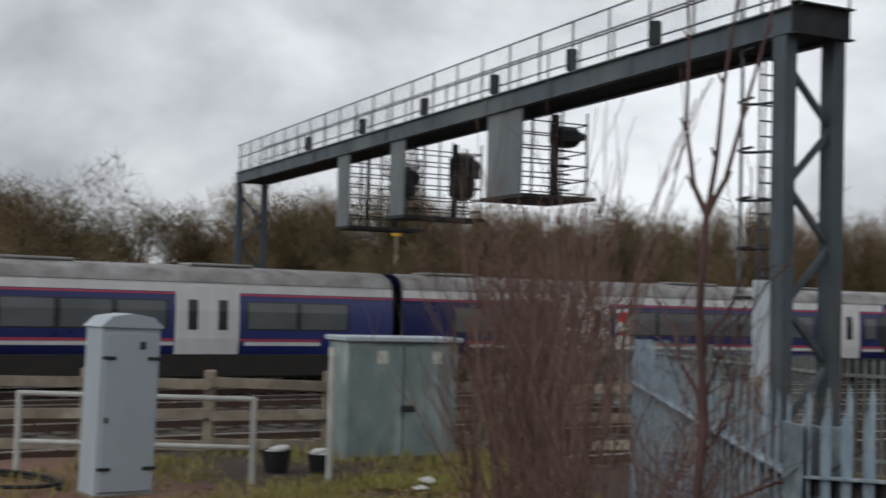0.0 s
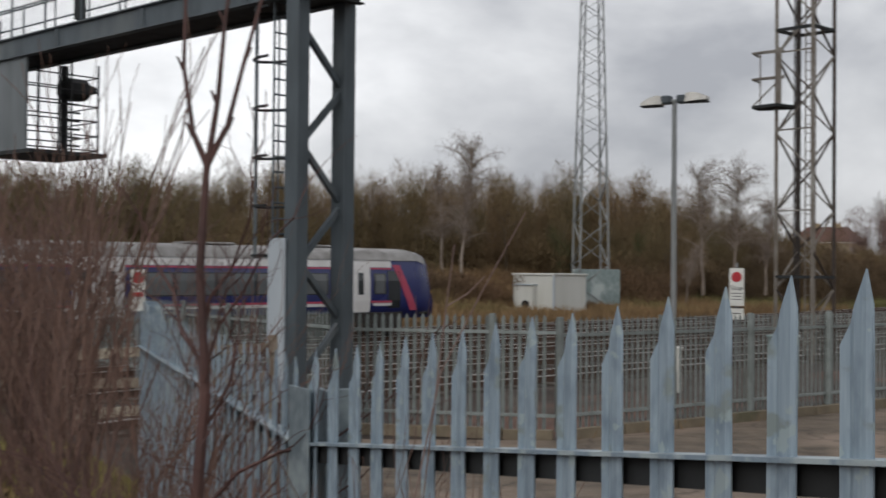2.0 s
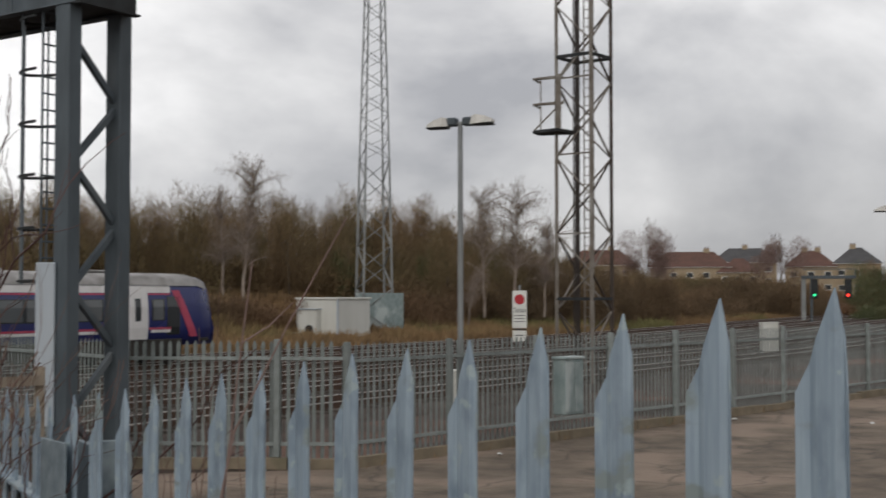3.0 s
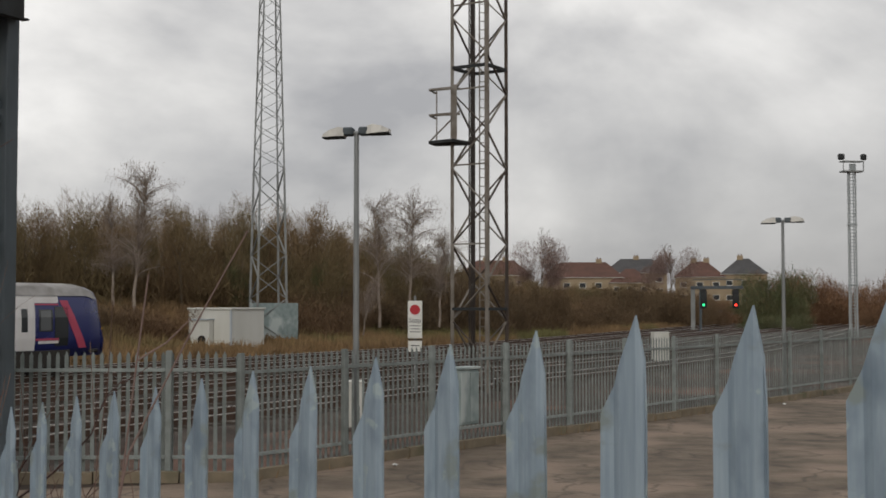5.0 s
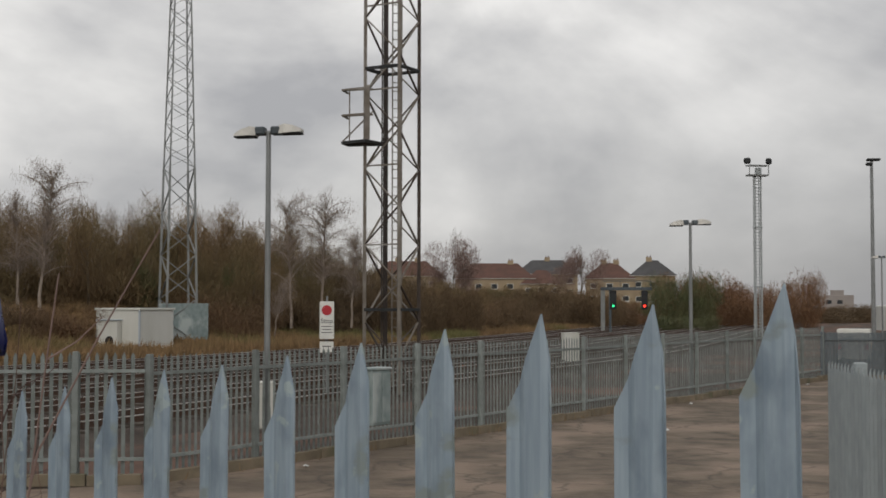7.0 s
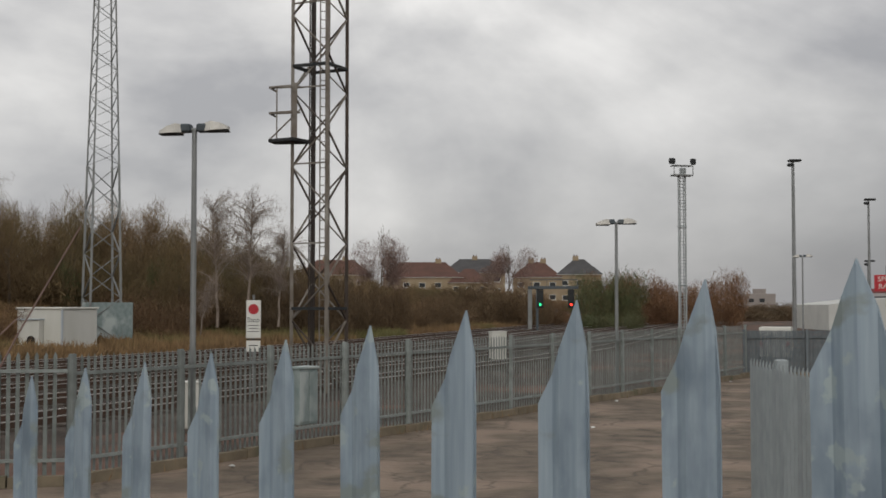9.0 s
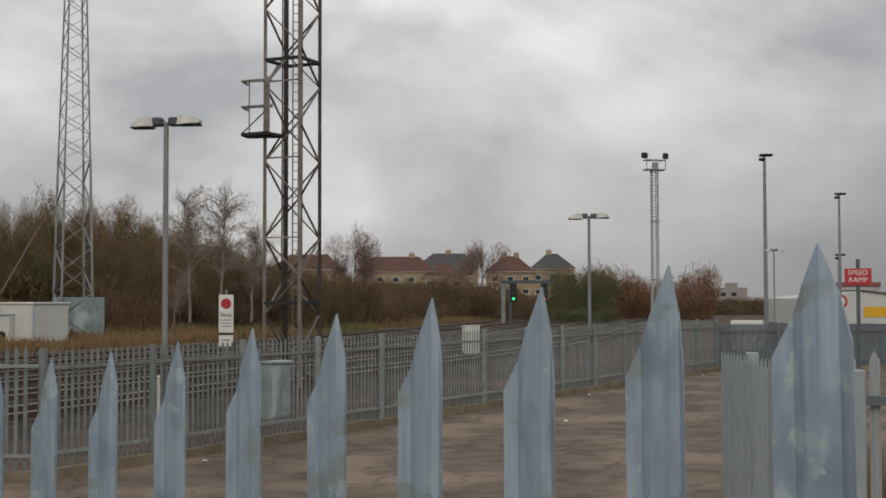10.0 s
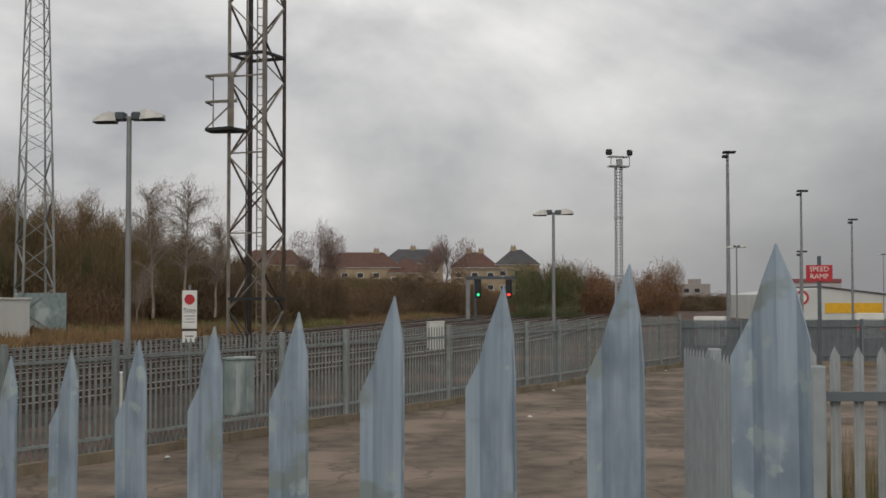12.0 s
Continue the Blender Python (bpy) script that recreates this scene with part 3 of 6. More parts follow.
def palisade_run(name, points, z_tip, z_base, mat, label, pitch=0.155, single_limit=300, post_gap=2.75, pale_width=0.07, post_mat=None, start=0, first_post=True, rail_mat=None):
    o = Vector((*points[0], z_base))
    f = thing(name, tuple(o), label, "fence")
    mesh = pale_mesh("pale", mat, pale_width, z_tip - z_base - 0.08, 0.08, 0.01, 0.0)
    rest, made = Geo(), 0
    for a, b in zip(points, points[1:]):
        a, b = Vector((*a, z_base)), Vector((*b, z_base))
        d = (b - a).normalized()
        length = (b - a).length
        ang = math.degrees(math.atan2(d.y, d.x))
        side = Vector((d.y, -d.x, 0))
        for i in range(int(length / pitch)):
            p = a + d * (i * pitch) - o
            if i * pitch >= start and made < single_limit:
                place_pale(mesh, (p.x, p.y, z_tip - z_base), ang, f)
                made += 1
            else:
                w = pale_width / 2
                top = z_tip - z_base
                rest.face(p + d * -w + Vector((0, 0, 0.08)), p + d * w + Vector((0, 0, 0.08)), p + d * w + Vector((0, 0, top - 0.08)),
                          p + Vector((0, 0, top)), p + d * -w + Vector((0, 0, top - 0.08)))
                q = p + side * 0.012
                rest.face(q + d * -w * 0.3 + Vector((0, 0, 0.08)), q + d * w * 0.3 + Vector((0, 0, 0.08)), q + d * w * 0.3 + Vector((0, 0, top - 0.1)), q + d * -w * 0.3 + Vector((0, 0, top - 0.1)))
        for h in (0.38, z_tip - z_base - 0.33):
            g = Geo()
            g.bar(a - o + side * 0.05 + Vector((0, 0, h)), b - o + side * 0.05 + Vector((0, 0, h)), 0.05, 0.06)
            part("rail", g, rail_mat or mat, f)
        k = 0.0 if first_post else post_gap
        while k <= length:
            p = a + d * k - o + side * 0.09
            g = Geo().box((p.x, p.y, (z_tip - z_base) / 2), (0.11, 0.1, z_tip - z_base + 0.03), ang, 0.01)
            part("post", g, post_mat or mat, f)
            k += post_gap
    if rest.v:
        tagged(part("far_pales", rest, mat, f), kind="stuff")
    return f


palisade_run("palisade_fence", [(-0.47, 23.22), (27.07, 50.18)], 2.25, 0.05, GALV_FAR, "grey weathered palisade fence along the railway side of the yard")
palisade_run("palisade_fence", [(-15.0, 36.5), (-4.4, 23.6), (-0.47, 23.22)], 2.3, 0.05, GALV_FAR, "grey weathered palisade fence behind the signal gantry")
palisade_run("palisade_fence", [(27.07, 50.18), (39.5, 47.2), (52, 44.0)], 2.05, 0.05, GALV_END, "dense grey palisade fence closing the end of the yard", 0.078)
palisade_run("palisade_gate", [(4.85, 7.3), (5.86, 10.8)], 2.62, 0.3, GALV_GATE, "open palisade gate leaf of pale galvanised steel", 0.12, pale_width=0.09)
palisade_run("palisade_fence", [(4.95, 7.35), (9.2, 5.96)], 2.76, 0.3, GALV_PALE, "pale grey palisade fence beside dry undergrowth", 0.157, first_post=False, rail_mat=GALV_END)


# ---------------------------------------------------------------- signal gantry
GANTRY_R, GANTRY_L = Vector((-5.0, 21.35, 0)), Vector((-33.0, 43.0, 0))
BEAM_U = (GANTRY_L - GANTRY_R).normalized()
BEAM_W = Vector((0.582, 0.813, 0))


def make_gantry():
    t = thing("signal_gantry", tuple(GANTRY_R + Vector((0, 0, 0.2))), "dark grey steel signal gantry spanning the tracks", "signal gantry")
    u, w, up = BEAM_U, BEAM_W, Vector((0, 0, 1))
    length = (GANTRY_L - GANTRY_R).length
    depth = 1.12
    def girder(off, name):
        g = Geo()
        a, b = w * off + u * -0.28, w * off + u * (length + 0.3)
        g.bar(a + up * 7.98, b + up * 7.98, 0.03, 0.46)
        for z in (7.75, 8.2):
            g.bar(a + up * z, b + up * z, 0.2, 0.03)
        k = 1.5
        while k < length:
            p = w * off + u * k
            g.bar(p + up * 7.77 - w * 0.05, p + up * 8.19 - w * 0.05, 0.02, 0.09)
            k += 3.4
        part(name, g, STEEL_DARK, t)
    girder(0, "front_girder")
    girder(depth, "rear_girder")
    # walkway and end plates take a darker tone than the girders
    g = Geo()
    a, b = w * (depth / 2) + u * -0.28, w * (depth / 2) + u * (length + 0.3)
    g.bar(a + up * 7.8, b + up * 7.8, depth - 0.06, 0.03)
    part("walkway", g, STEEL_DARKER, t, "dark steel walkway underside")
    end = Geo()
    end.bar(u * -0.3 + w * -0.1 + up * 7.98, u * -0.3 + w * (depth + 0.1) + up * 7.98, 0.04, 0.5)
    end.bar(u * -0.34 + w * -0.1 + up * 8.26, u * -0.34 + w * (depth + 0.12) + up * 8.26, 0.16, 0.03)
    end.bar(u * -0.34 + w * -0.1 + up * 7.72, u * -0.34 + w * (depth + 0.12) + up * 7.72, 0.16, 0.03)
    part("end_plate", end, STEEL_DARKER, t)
    for off in (0.0, depth):
        for h in (8.85, 9.38):
            g = Geo().tube(w * off + u * -0.4 + up * h, w * off + u * (length + 0.2) + up * h, 0.022)
            part("handrail", g, STEEL_DARK, t)
        k = -0.4
        while k < length + 0.3:
            g = Geo().bar(w * off + u * k + up * 8.2, w * off + u * k + up * 9.38, 0.035, 0.035)
            part("stanchion", g, STEEL_DARK, t)
            k += 1.55
    # mesh infill of the railing
    g = Geo()
    k = -0.4
    while k < length + 0.2:
        g.bar(u * k + up * 8.25, u * k + up * 9.36, 0.004, 0.004)
        k += 0.12
    tagged(part("railing_mesh", g, STEEL_DARK, t), kind="stuff")
    for k in (4.2, 7.6, 11.5, 16.0, 21.0, 26.5):
        g = Geo().box(tuple(u * k + w * 0.12 + up * 8.55), (0.22, 0.18, 0.5), 0, 0.02)
        part("junction_box", g, STEEL_DARKER, t)

    def legs(at, wide):
        for off in (0.05, depth + 0.05):
            c = at + w * off
            g = Geo().box(tuple(c + up * 3.7), (wide, wide * 0.72, 8.1), math.degrees(math.atan2(u.y, u.x)), 0.012)
            part("leg", g, STEEL_DARK, t)
        z, s = 7.2, 0
        while z > 0.6:
            a, b = (at + w * 0.15 + up * z, at + w * depth + up * (z - 1.0)) if s == 0 else (at + w * depth + up * z, at + w * 0.15 + up * (z - 1.0))
            part("brace", Geo().bar(a, b, 0.1, 0.1), STEEL_DARK, t)
            z, s = z - 1.05, 1 - s
    legs(u * 0.05, 0.36)
    legs(u * length, 0.34)
    # caged ladder
    lad = Geo()
    base = u * 0.77 + w * 0.3
    e = w * 0.2
    for s in (-1, 1):
        lad.tube(base + e * s + up * 2.6, base + e * s + up * 8.6, 0.022)
    z = 2.7
    while z < 8.4:
        lad.tube(base - e + up * z, base + e + up * z, 0.018, n=5)
        z += 0.28
    part("ladder", lad, STEEL_DARK, t, "grey steel ladder")
    for i in range(6):
        hoop = Geo()
        zz = 7.65 - i * 0.9
        pts = [base + u * (0.02 + 0.72 * math.sin(math.pi * k / 10)) - w * (0.34 * math.cos(math.pi * k / 10)) + up * zz for k in range(11)]
        hoop.path(pts, 0.028, 5)
        part("cage_hoop", hoop, STEEL_DARKER, t)
    for k in (2, 5, 8):
        p = base + u * (0.02 + 0.72 * math.sin(math.pi * k / 10)) - w * (0.34 * math.cos(math.pi * k / 10))
        part("cage_strap", Geo().bar(p + up * 3.1, p + up * 8.4, 0.03, 0.03), STEEL_DARK, t)
    g = Geo().box(tuple(u * 0.34 - w * 0.1 + up * 2.1), (0.32, 0.3, 2.7), 0, 0.02)
    part("cable_cover", g, CAB_GREY, t, "pale grey cable cover on the leg")
    return t


make_gantry()


def make_signal_cage(s, drop, wide, reach, tall, group):
    """A hanging signal platform: sheet-metal back board, open cage, signal head."""
    u, w, up = BEAM_U, BEAM_W, Vector((0, 0, 1))
    at = GANTRY_R + u * s + up * 7.94
    t = thing("signal_cage", tuple(at), "grey hanging signal cage with back board and black signal head", "railway signal", group=group)
    a = Vector((0, 0, 0))
    p0, p1 = a + u * 0, a + u * wide
    pan = Geo()
    for k in (0.0, 0.05):
        pan.face(p0 + w * k, p1 + w * k, p1 + w * k + up * -drop, p0 + w * k + up * -drop)
    pan.face(p0, p0 + w * 0.05, p0 + w * 0.05 + up * -drop, p0 + up * -drop)
    pan.face(p1, p1 + w * 0.05, p1 + w * 0.05 + up * -drop, p1 + up * -drop)
    part("back_board", pan, STEEL_LIGHT, t, "grey sheet metal board")
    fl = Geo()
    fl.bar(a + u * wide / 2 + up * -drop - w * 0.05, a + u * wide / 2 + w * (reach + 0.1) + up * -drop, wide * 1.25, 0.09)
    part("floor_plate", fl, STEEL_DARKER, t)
    for z in (0.3, 0.65, 1.0, 1.35, 1.7, 2.05):
        if z < drop - 0.1:
            g = Geo()
            g.path([p0 + w * 0.05 - up * z, p0 + w * reach - up * z, p1 + w * reach - up * z, p1 + w * 0.05 - up * z], 0.018, 5)
            part("guard_rail", g, STEEL_DARKER, t)
    for q in (p0 + w * reach * 0.45, p1 + w * reach * 0.45, p0 + w * reach, p1 + w * reach, p0 + w * reach * 0.62):
        part("upright", Geo().bar(q, q - up * drop, 0.04, 0.04), STEEL_DARKER, t)
    c = a + u * wide * 0.35 + w * reach * 0.72
    part("signal_post", Geo().bar(c, c - up * drop, 0.14, 0.14), STEEL_DARKER, t)
    head = Geo()
    ang = math.degrees(math.atan2(w.y, w.x))
    head.box(tuple(c + w * 0.25 - up * (0.3 + tall / 2)), (0.7, 0.62, tall), ang, 0.12)
    head.box(tuple(c + w * 0.62 - up * (0.4 + tall / 4)), (0.3, 0.5, tall * 0.4), ang, 0.06)
    part("signal_head", head, STEEL_DARKER, t, "black signal head")
    for i in range(6):
        q = c + w * 0.1 - up * (0.9 + i * 0.2)
        if 0.9 + i * 0.2 < drop:
            part("step_iron", Geo().bar(q, q + w * 0.32, 0.03, 0.05), STEEL_DARKER, t)
    for k in (0.25, 0.8):
        q = a + u * wide * k + w * reach * 0.3
        part("upright", Geo().bar(q, q - up * drop, 0.05, 0.05), STEEL_DARKER, t)


STEEL_LIGHT = material("grey_sheet_metal", (0.17, 0.19, 0.20), 0.6, 0.1, (0.12, 0.135, 0.14), 2.0, 0.5, 0.05, 20, (0.22, 0.235, 0.24), 0.62, streak=3)
make_signal_cage(9.74, 2.17, 1.86, 1.9, 0.5, "signal cages on the gantry")
make_signal_cage(17.1, 2.31, 1.11, 2.6, 1.35, "signal cages on the gantry")
make_signal_cage(21.82, 2.43, 1.09, 2.6, 1.0, "signal cages on the gantry")


# ---------------------------------------------------------------- train
def coach_section(k=1.0):
    """Half width and height of the body, from the sill up over the roof."""
    return [(-1.28, 0.78), (-1.36, 1.5), (-1.35, 2.3), (-1.27, 3.05), (-1.06, 3.39), (-0.6, 3.56), (0, 3.605), (0.6, 3.56), (1.06, 3.39), (1.27, 3.05), (1.35, 2.3), (1.36, 1.5), (1.28, 0.78)]


def side_y(z):
    pts = [(1.30, 0.95), (1.36, 1.5), (1.35, 2.3), (1.27, 3.05), (1.05, 3.5)]
    for (y0, z0), (y1, z1) in zip(pts, pts[1:]):
        if z <= z1:
            return y0 + (y1 - y0) * (z - z0) / (z1 - z0)
    return 1.05


def side_panel(g, x0, x1, z0, z1, out, cut=0, s=0):
    """A panel that follows the curve of both body sides, standing out a little."""
    zs = [z0] + [z for z in (1.5, 2.3, 3.05) if z0 < z < z1] + [z1]
    for s in ((s,) if s else (-1, 1)):
        k = len(g.v)
        for z in zs:
            for o in (out, -0.02):
                y = s * (side_y(z) + o)
                g.v += [(x0 + (z - z0) * cut, y, z), (x1 + (z - z0) * cut, y, z)]
        for i in range(len(zs) - 1):
            a = k + i * 4
            g.f.append((a, a + 1, a + 5, a + 4) if s < 0 else (a + 1, a, a + 4, a + 5))
            g.f += [(a, a + 4, a + 6, a + 2), (a + 1, a + 3, a + 7, a + 5)]
        e = k + (len(zs) - 1) * 4
        g.f += [(k, k + 2, k + 3, k + 1), (e, e + 1, e + 3, e + 2)]
    return g


def side_parts(name, x0, x1, z0, z1, out, mat, parent, label="", cut=0):
    """The same panel on either side of the body, each a part."""
    for s in (-1, 1):
        part(name, side_panel(Geo(), x0, x1, z0, z1, out, cut, s), mat, parent, label)


def make_coach(name, cab, label):
    L = 23.2
    t = thing(name, (0, 0, 0), label, "railway coach", group="coaches of the train")
    body = Geo()
    sec = coach_section()
    if cab:
        nose = [(L / 2 - 2.6, 1.0, 0.0), (L / 2 - 1.2, 0.985, 0.0), (L / 2 - 0.45, 0.9, -0.10), (L / 2, 0.72, -0.5)]
    else:
        nose = [(L / 2 - 0.05, 1.0, 0.0)]
    stations = [(-L / 2 + 0.05, 1.0, 0.0)] + nose
    n = len(sec)
    for x, k, drop in stations:
        body.v += [(x - (0.0 if z < 1.6 else (z - 1.6) * 0.42 * (1 - k) * 2.2), y * k, z + drop * max(0, (z - 0.95) / 2.8)) for y, z in sec]
    for j in range(len(stations) - 1):
        for i in range(n - 1):
            a = j * n + i
            body.f.append((a, a + n, a + n + 1, a + 1))
        body.f.append((j * n + n - 1, j * n + 2 * n - 1, j * n + n, j * n))
    body.f += [tuple(reversed(range(n))), tuple((len(stations) - 1) * n + i for i in range(n))]
    part("body", body, NAVY, t, "glossy navy blue coach body", True)
    end = L / 2 - (2.8 if cab else 0.06)
    roof = Geo()
    k = len(roof.v)
    rsec = [(-1.29, 3.12), (-1.08, 3.42), (-0.6, 3.585), (0, 3.63), (0.6, 3.585), (1.08, 3.42), (1.29, 3.12)]
    ends = [-L / 2 + 0.1, end] + ([L / 2 - 1.3, L / 2 - 0.7] if cab else [])
    for j, x in enumerate(ends):
        w, d = (1.0, 0.0) if j < 2 else ((0.985, 0.0), (0.93, -0.12))[j - 2]
        roof.v += [(x, y * w, z + d) for y, z in rsec]
    m = len(rsec)
    for j in range(len(ends) - 1):
        for i in range(m - 1):
            roof.f.append((j * m + i, (j + 1) * m + i, (j + 1) * m + i + 1, j * m + i + 1))
    part("roof", roof, COACH_ROOF, t, "dusty light grey roof", True)
    side_parts("cantrail", -L / 2 + 0.1, end, 2.84, 3.11, 0.012, COACH_WHITE, t, "white band above the windows")
    side_parts("pinstripe", -L / 2 + 0.1, end, 2.76, 2.82, 0.013, PINK, t)
    doors = [-L / 2 + 6.4, L / 2 - 6.4] if not cab else [-L / 2 + 6.9, L / 2 - 5.0]
    for x in doors:
        for k in (-1, 1):
            for s in (-0.47, 0.47):
                d = part("door", side_panel(Geo(), x + s - 0.44, x + s + 0.44, 1.05, 2.98, 0.03, s=k), COACH_WHITE, t, "white sliding passenger door")
                part("door_window", side_panel(Geo(), x + s - 0.15, x + s + 0.15, 1.75, 2.62, 0.036, s=k), GLASS_DARK, d)
            part("door_surround", side_panel(Geo(), x - 1.0, x + 1.0, 1.05, 3.0, 0.018, s=k), COACH_WHITE, t)
    spans = [(-L / 2 + 1.9, doors[0] - 1.2), (doors[0] + 1.2, doors[1] - 1.2), (doors[1] + 1.2, end - (1.6 if not cab else 0.3))]
    for a, b in spans:
        if b - a < 0.6:
            continue
        side_parts("window_band", a, b, 1.76, 2.60, 0.008, GLASS_DARK, t, "dark tinted window band")
        count = max(1, round((b - a) / 1.75))
        for i in range(count):
            w = (b - a) / count
            for k in (-1, 1):
                part("window", side_panel(Geo(), a + w * i + 0.09, a + w * (i + 1) - 0.09, 1.80, 2.56, 0.014, s=k), COACH_GLASS, t)
    for a, b in ((-L / 2 + 2.4, doors[0] - 1.03), (doors[0] + 1.03, doors[1] - 1.03), (doors[1] + 1.03, end - (2.6 if not cab else 0))):
        if b - a > 0.5:
            side_parts("stripe", a, b, 1.42, 1.50, 0.014, PINK, t, "pink waist stripe")
            side_parts("stripe", a + 0.15, b, 1.30, 1.41, 0.014, COACH_WHITE, t, "white waist stripe")
    if cab:
        side_parts("cab_door", L / 2 - 3.0, L / 2 - 2.3, 1.2, 2.7, 0.012, GLASS_DARK, t)
        side_parts("swoosh", L / 2 - 1.7, L / 2 - 1.3, 1.1, 2.95, 0.012, PINK, t, "pink band sweeping down round the cab", -0.55)
        w = Geo()
        w.face((L / 2 - 0.03, -0.85, 2.0), (L / 2 - 0.03, 0.85, 2.0), (L / 2 - 0.62, 0.8, 2.95), (L / 2 - 0.62, -0.8, 2.95))
        part("windscreen", w, GLASS_DARK, t)
        y = Geo().box((L / 2 + 0.01, 0, 1.45), (0.06, 1.75, 0.85), 0, 0.02)
        part("nose_panel", y, YELLOW, t, "yellow warning panel")
    for x in ([-L / 2 + 2.2, 0.5, 6.0]):
        part("roof_pod", Geo().box((x, 0, 3.66), (2.0, 1.1, 0.09), 0, 0.04), COACH_ROOF, t)
    # black skirt rises over the navy sides to imitate the shade on them
    part("skirt", Geo().box((0, 0, 0.72), (19.0, 2.66, 0.76), 0, 0.08), UNDER, t, "grimy black underframe equipment, its top imitating shade on the lower body")
    part("solebar", Geo().box((0, 0, 0.97), (L - (0.4 if not cab else 1.2), 2.55, 0.14), 0, 0.03), UNDER, t)
    for x in (-L / 2 + 3.7, L / 2 - 3.7):
        b = part("bogie", Geo().box((x, 0, 0.55), (3.3, 2.1, 0.32), 0, 0.08), UNDER, t)
        for dx in (-1.3, 1.3):
            for s in (-0.76, 0.76):
                part("wheel", Geo().tube((x + dx, s - 0.06, 0.42), (x + dx, s + 0.06, 0.42), 0.42, n=20), UNDER, b)
    part("gangway", Geo().box((-L / 2 - 0.18, 0, 2.15), (0.4, 1.5, 2.3), 0, 0.08), RUBBER, t, "black rubber gangway")
    return t


COACH_GLASS = material("coach_window", (0.075, 0.085, 0.09), 0.12, 0, (0.13, 0.135, 0.135), 0.5, 0.5, 0.0, spec=0.7)


def coach_pose(head_y):
    """The pose of a coach whose front stands at that y on the track, and the y of its rear."""
    a = Vector((track_x(head_y), head_y, 0.375))
    y = head_y
    while (Vector((track_x(y), y, 0.375)) - a).length < 23.6:
        y -= 0.05
    b = Vector((track_x(y), y, 0.375))
    c, d = (a + b) / 2, a - b
    return pose(*c, 0, 0, math.degrees(math.atan2(d.y, d.x))), y


m, y1 = coach_pose(54.0)
lead = make_coach("railway_coach", True, "navy and white leading coach with a rounded cab and pink stripes")
lead.matrix_basis = m
mid = make_coach("railway_coach", False, "navy and white passenger coach with dark windows and white doors")
m, y2 = coach_pose(y1)
mid.matrix_basis = m
for i in range(2):
    m, y2 = coach_pose(y2)
    copy_thing(mid, m)


# ---------------------------------------------------------------- trackside cabinets, fence and railing
def make_wide_cabinet():
    t = thing("relay_cabinet", (-7.33, 12.25, 1.22), "grey-green steel double-door equipment cabinet standing on the verge", "cabinet", 52)
    w, d, h = 1.42, 0.62, 1.4
    part("body", Geo().box((0, d / 2 + 0.01, h / 2), (w, d, h), 0, 0.012), CAB_GREEN, t)
    part("lid", Geo().box((0, d / 2, h + 0.03), (w + 0.1, d + 0.12, 0.06), 0, 0.012), CAB_GREY, t, "pale overhanging lid")
    for s in (-1, 1):
        door = part("door", Geo().box((s * w / 4, -0.008, h / 2), (w / 2 - 0.03, 0.03, h - 0.1), 0, 0.006), CAB_GREEN, t)
        part("label", Geo().box((s * w / 4 + 0.08, -0.026, h - 0.18), (0.13, 0.004, 0.15)), LABEL, door, "faded yellow-white warning label")
        for z in (0.2, h - 0.2):
            part("hinge", Geo().tube((s * (w / 2 - 0.02), -0.03, z - 0.05), (s * (w / 2 - 0.02), -0.03, z + 0.05), 0.014), CAB_GREEN, door)
    part("handle", Geo().box((0.06, -0.045, 0.62), (0.18, 0.04, 0.07), 0, 0.01), STEEL_DARKER, t, "dark recessed handle")
    part("plinth", Geo().box((0, d / 2, -0.08), (w + 0.16, d + 0.2, 0.2), 0, 0.02), CONCRETE, t)


def make_tall_cabinet():
    t = thing("location_cabinet", (-7.9, 8.11, 1.2), "tall pale grey steel location cabinet with a sloping top", "cabinet", 64)
    t.matrix_basis = t.matrix_basis @ pose(0, 0, 0, 0, 1.0, 0)
    w, d, h = 0.56, 0.4, 1.59
    body = Geo()
    body.prism([(-w / 2, 0.05), (w / 2, 0.05), (w / 2, h), (-w / 2, h)], 0, d)
    part("body", body, CAB_GREY, t)
    top = Geo()
    top.prism([(-w / 2 - 0.03, h), (w / 2 + 0.03, h), (w / 2 - 0.08, h + 0.1), (0, h + 0.13), (-w / 2 + 0.08, h + 0.1)], -0.03, d + 0.03)
    part("cap", top, CAB_GREY, t, "low pitched cap")
    door = part("door", Geo().box((0, -0.012, h / 2 + 0.02), (w - 0.05, 0.03, h - 0.14), 0, 0.006), CAB_GREY, t)
    for z in (0.3, h - 0.28):
        for s in (-1, 1):
            part("hinge", Geo().box((s * 0.22, -0.035, z), (0.13, 0.02, 0.03), 0, 0.004), STEEL_DARKER, door)
    part("lock", Geo().box((0.1, -0.036, h - 0.16), (0.05, 0.02, 0.07), 0, 0.005), STEEL_DARKER, door)
    part("lock", Geo().box((-0.22, -0.036, h / 2 - 0.05), (0.03, 0.02, 0.05), 0, 0.005), STEEL_DARKER, door)
    part("plinth", Geo().box((0, d / 2, 0.0), (w + 0.06, d + 0.06, 0.12), 0, 0.01), CONCRETE, t)


make_wide_cabinet()
make_tall_cabinet()


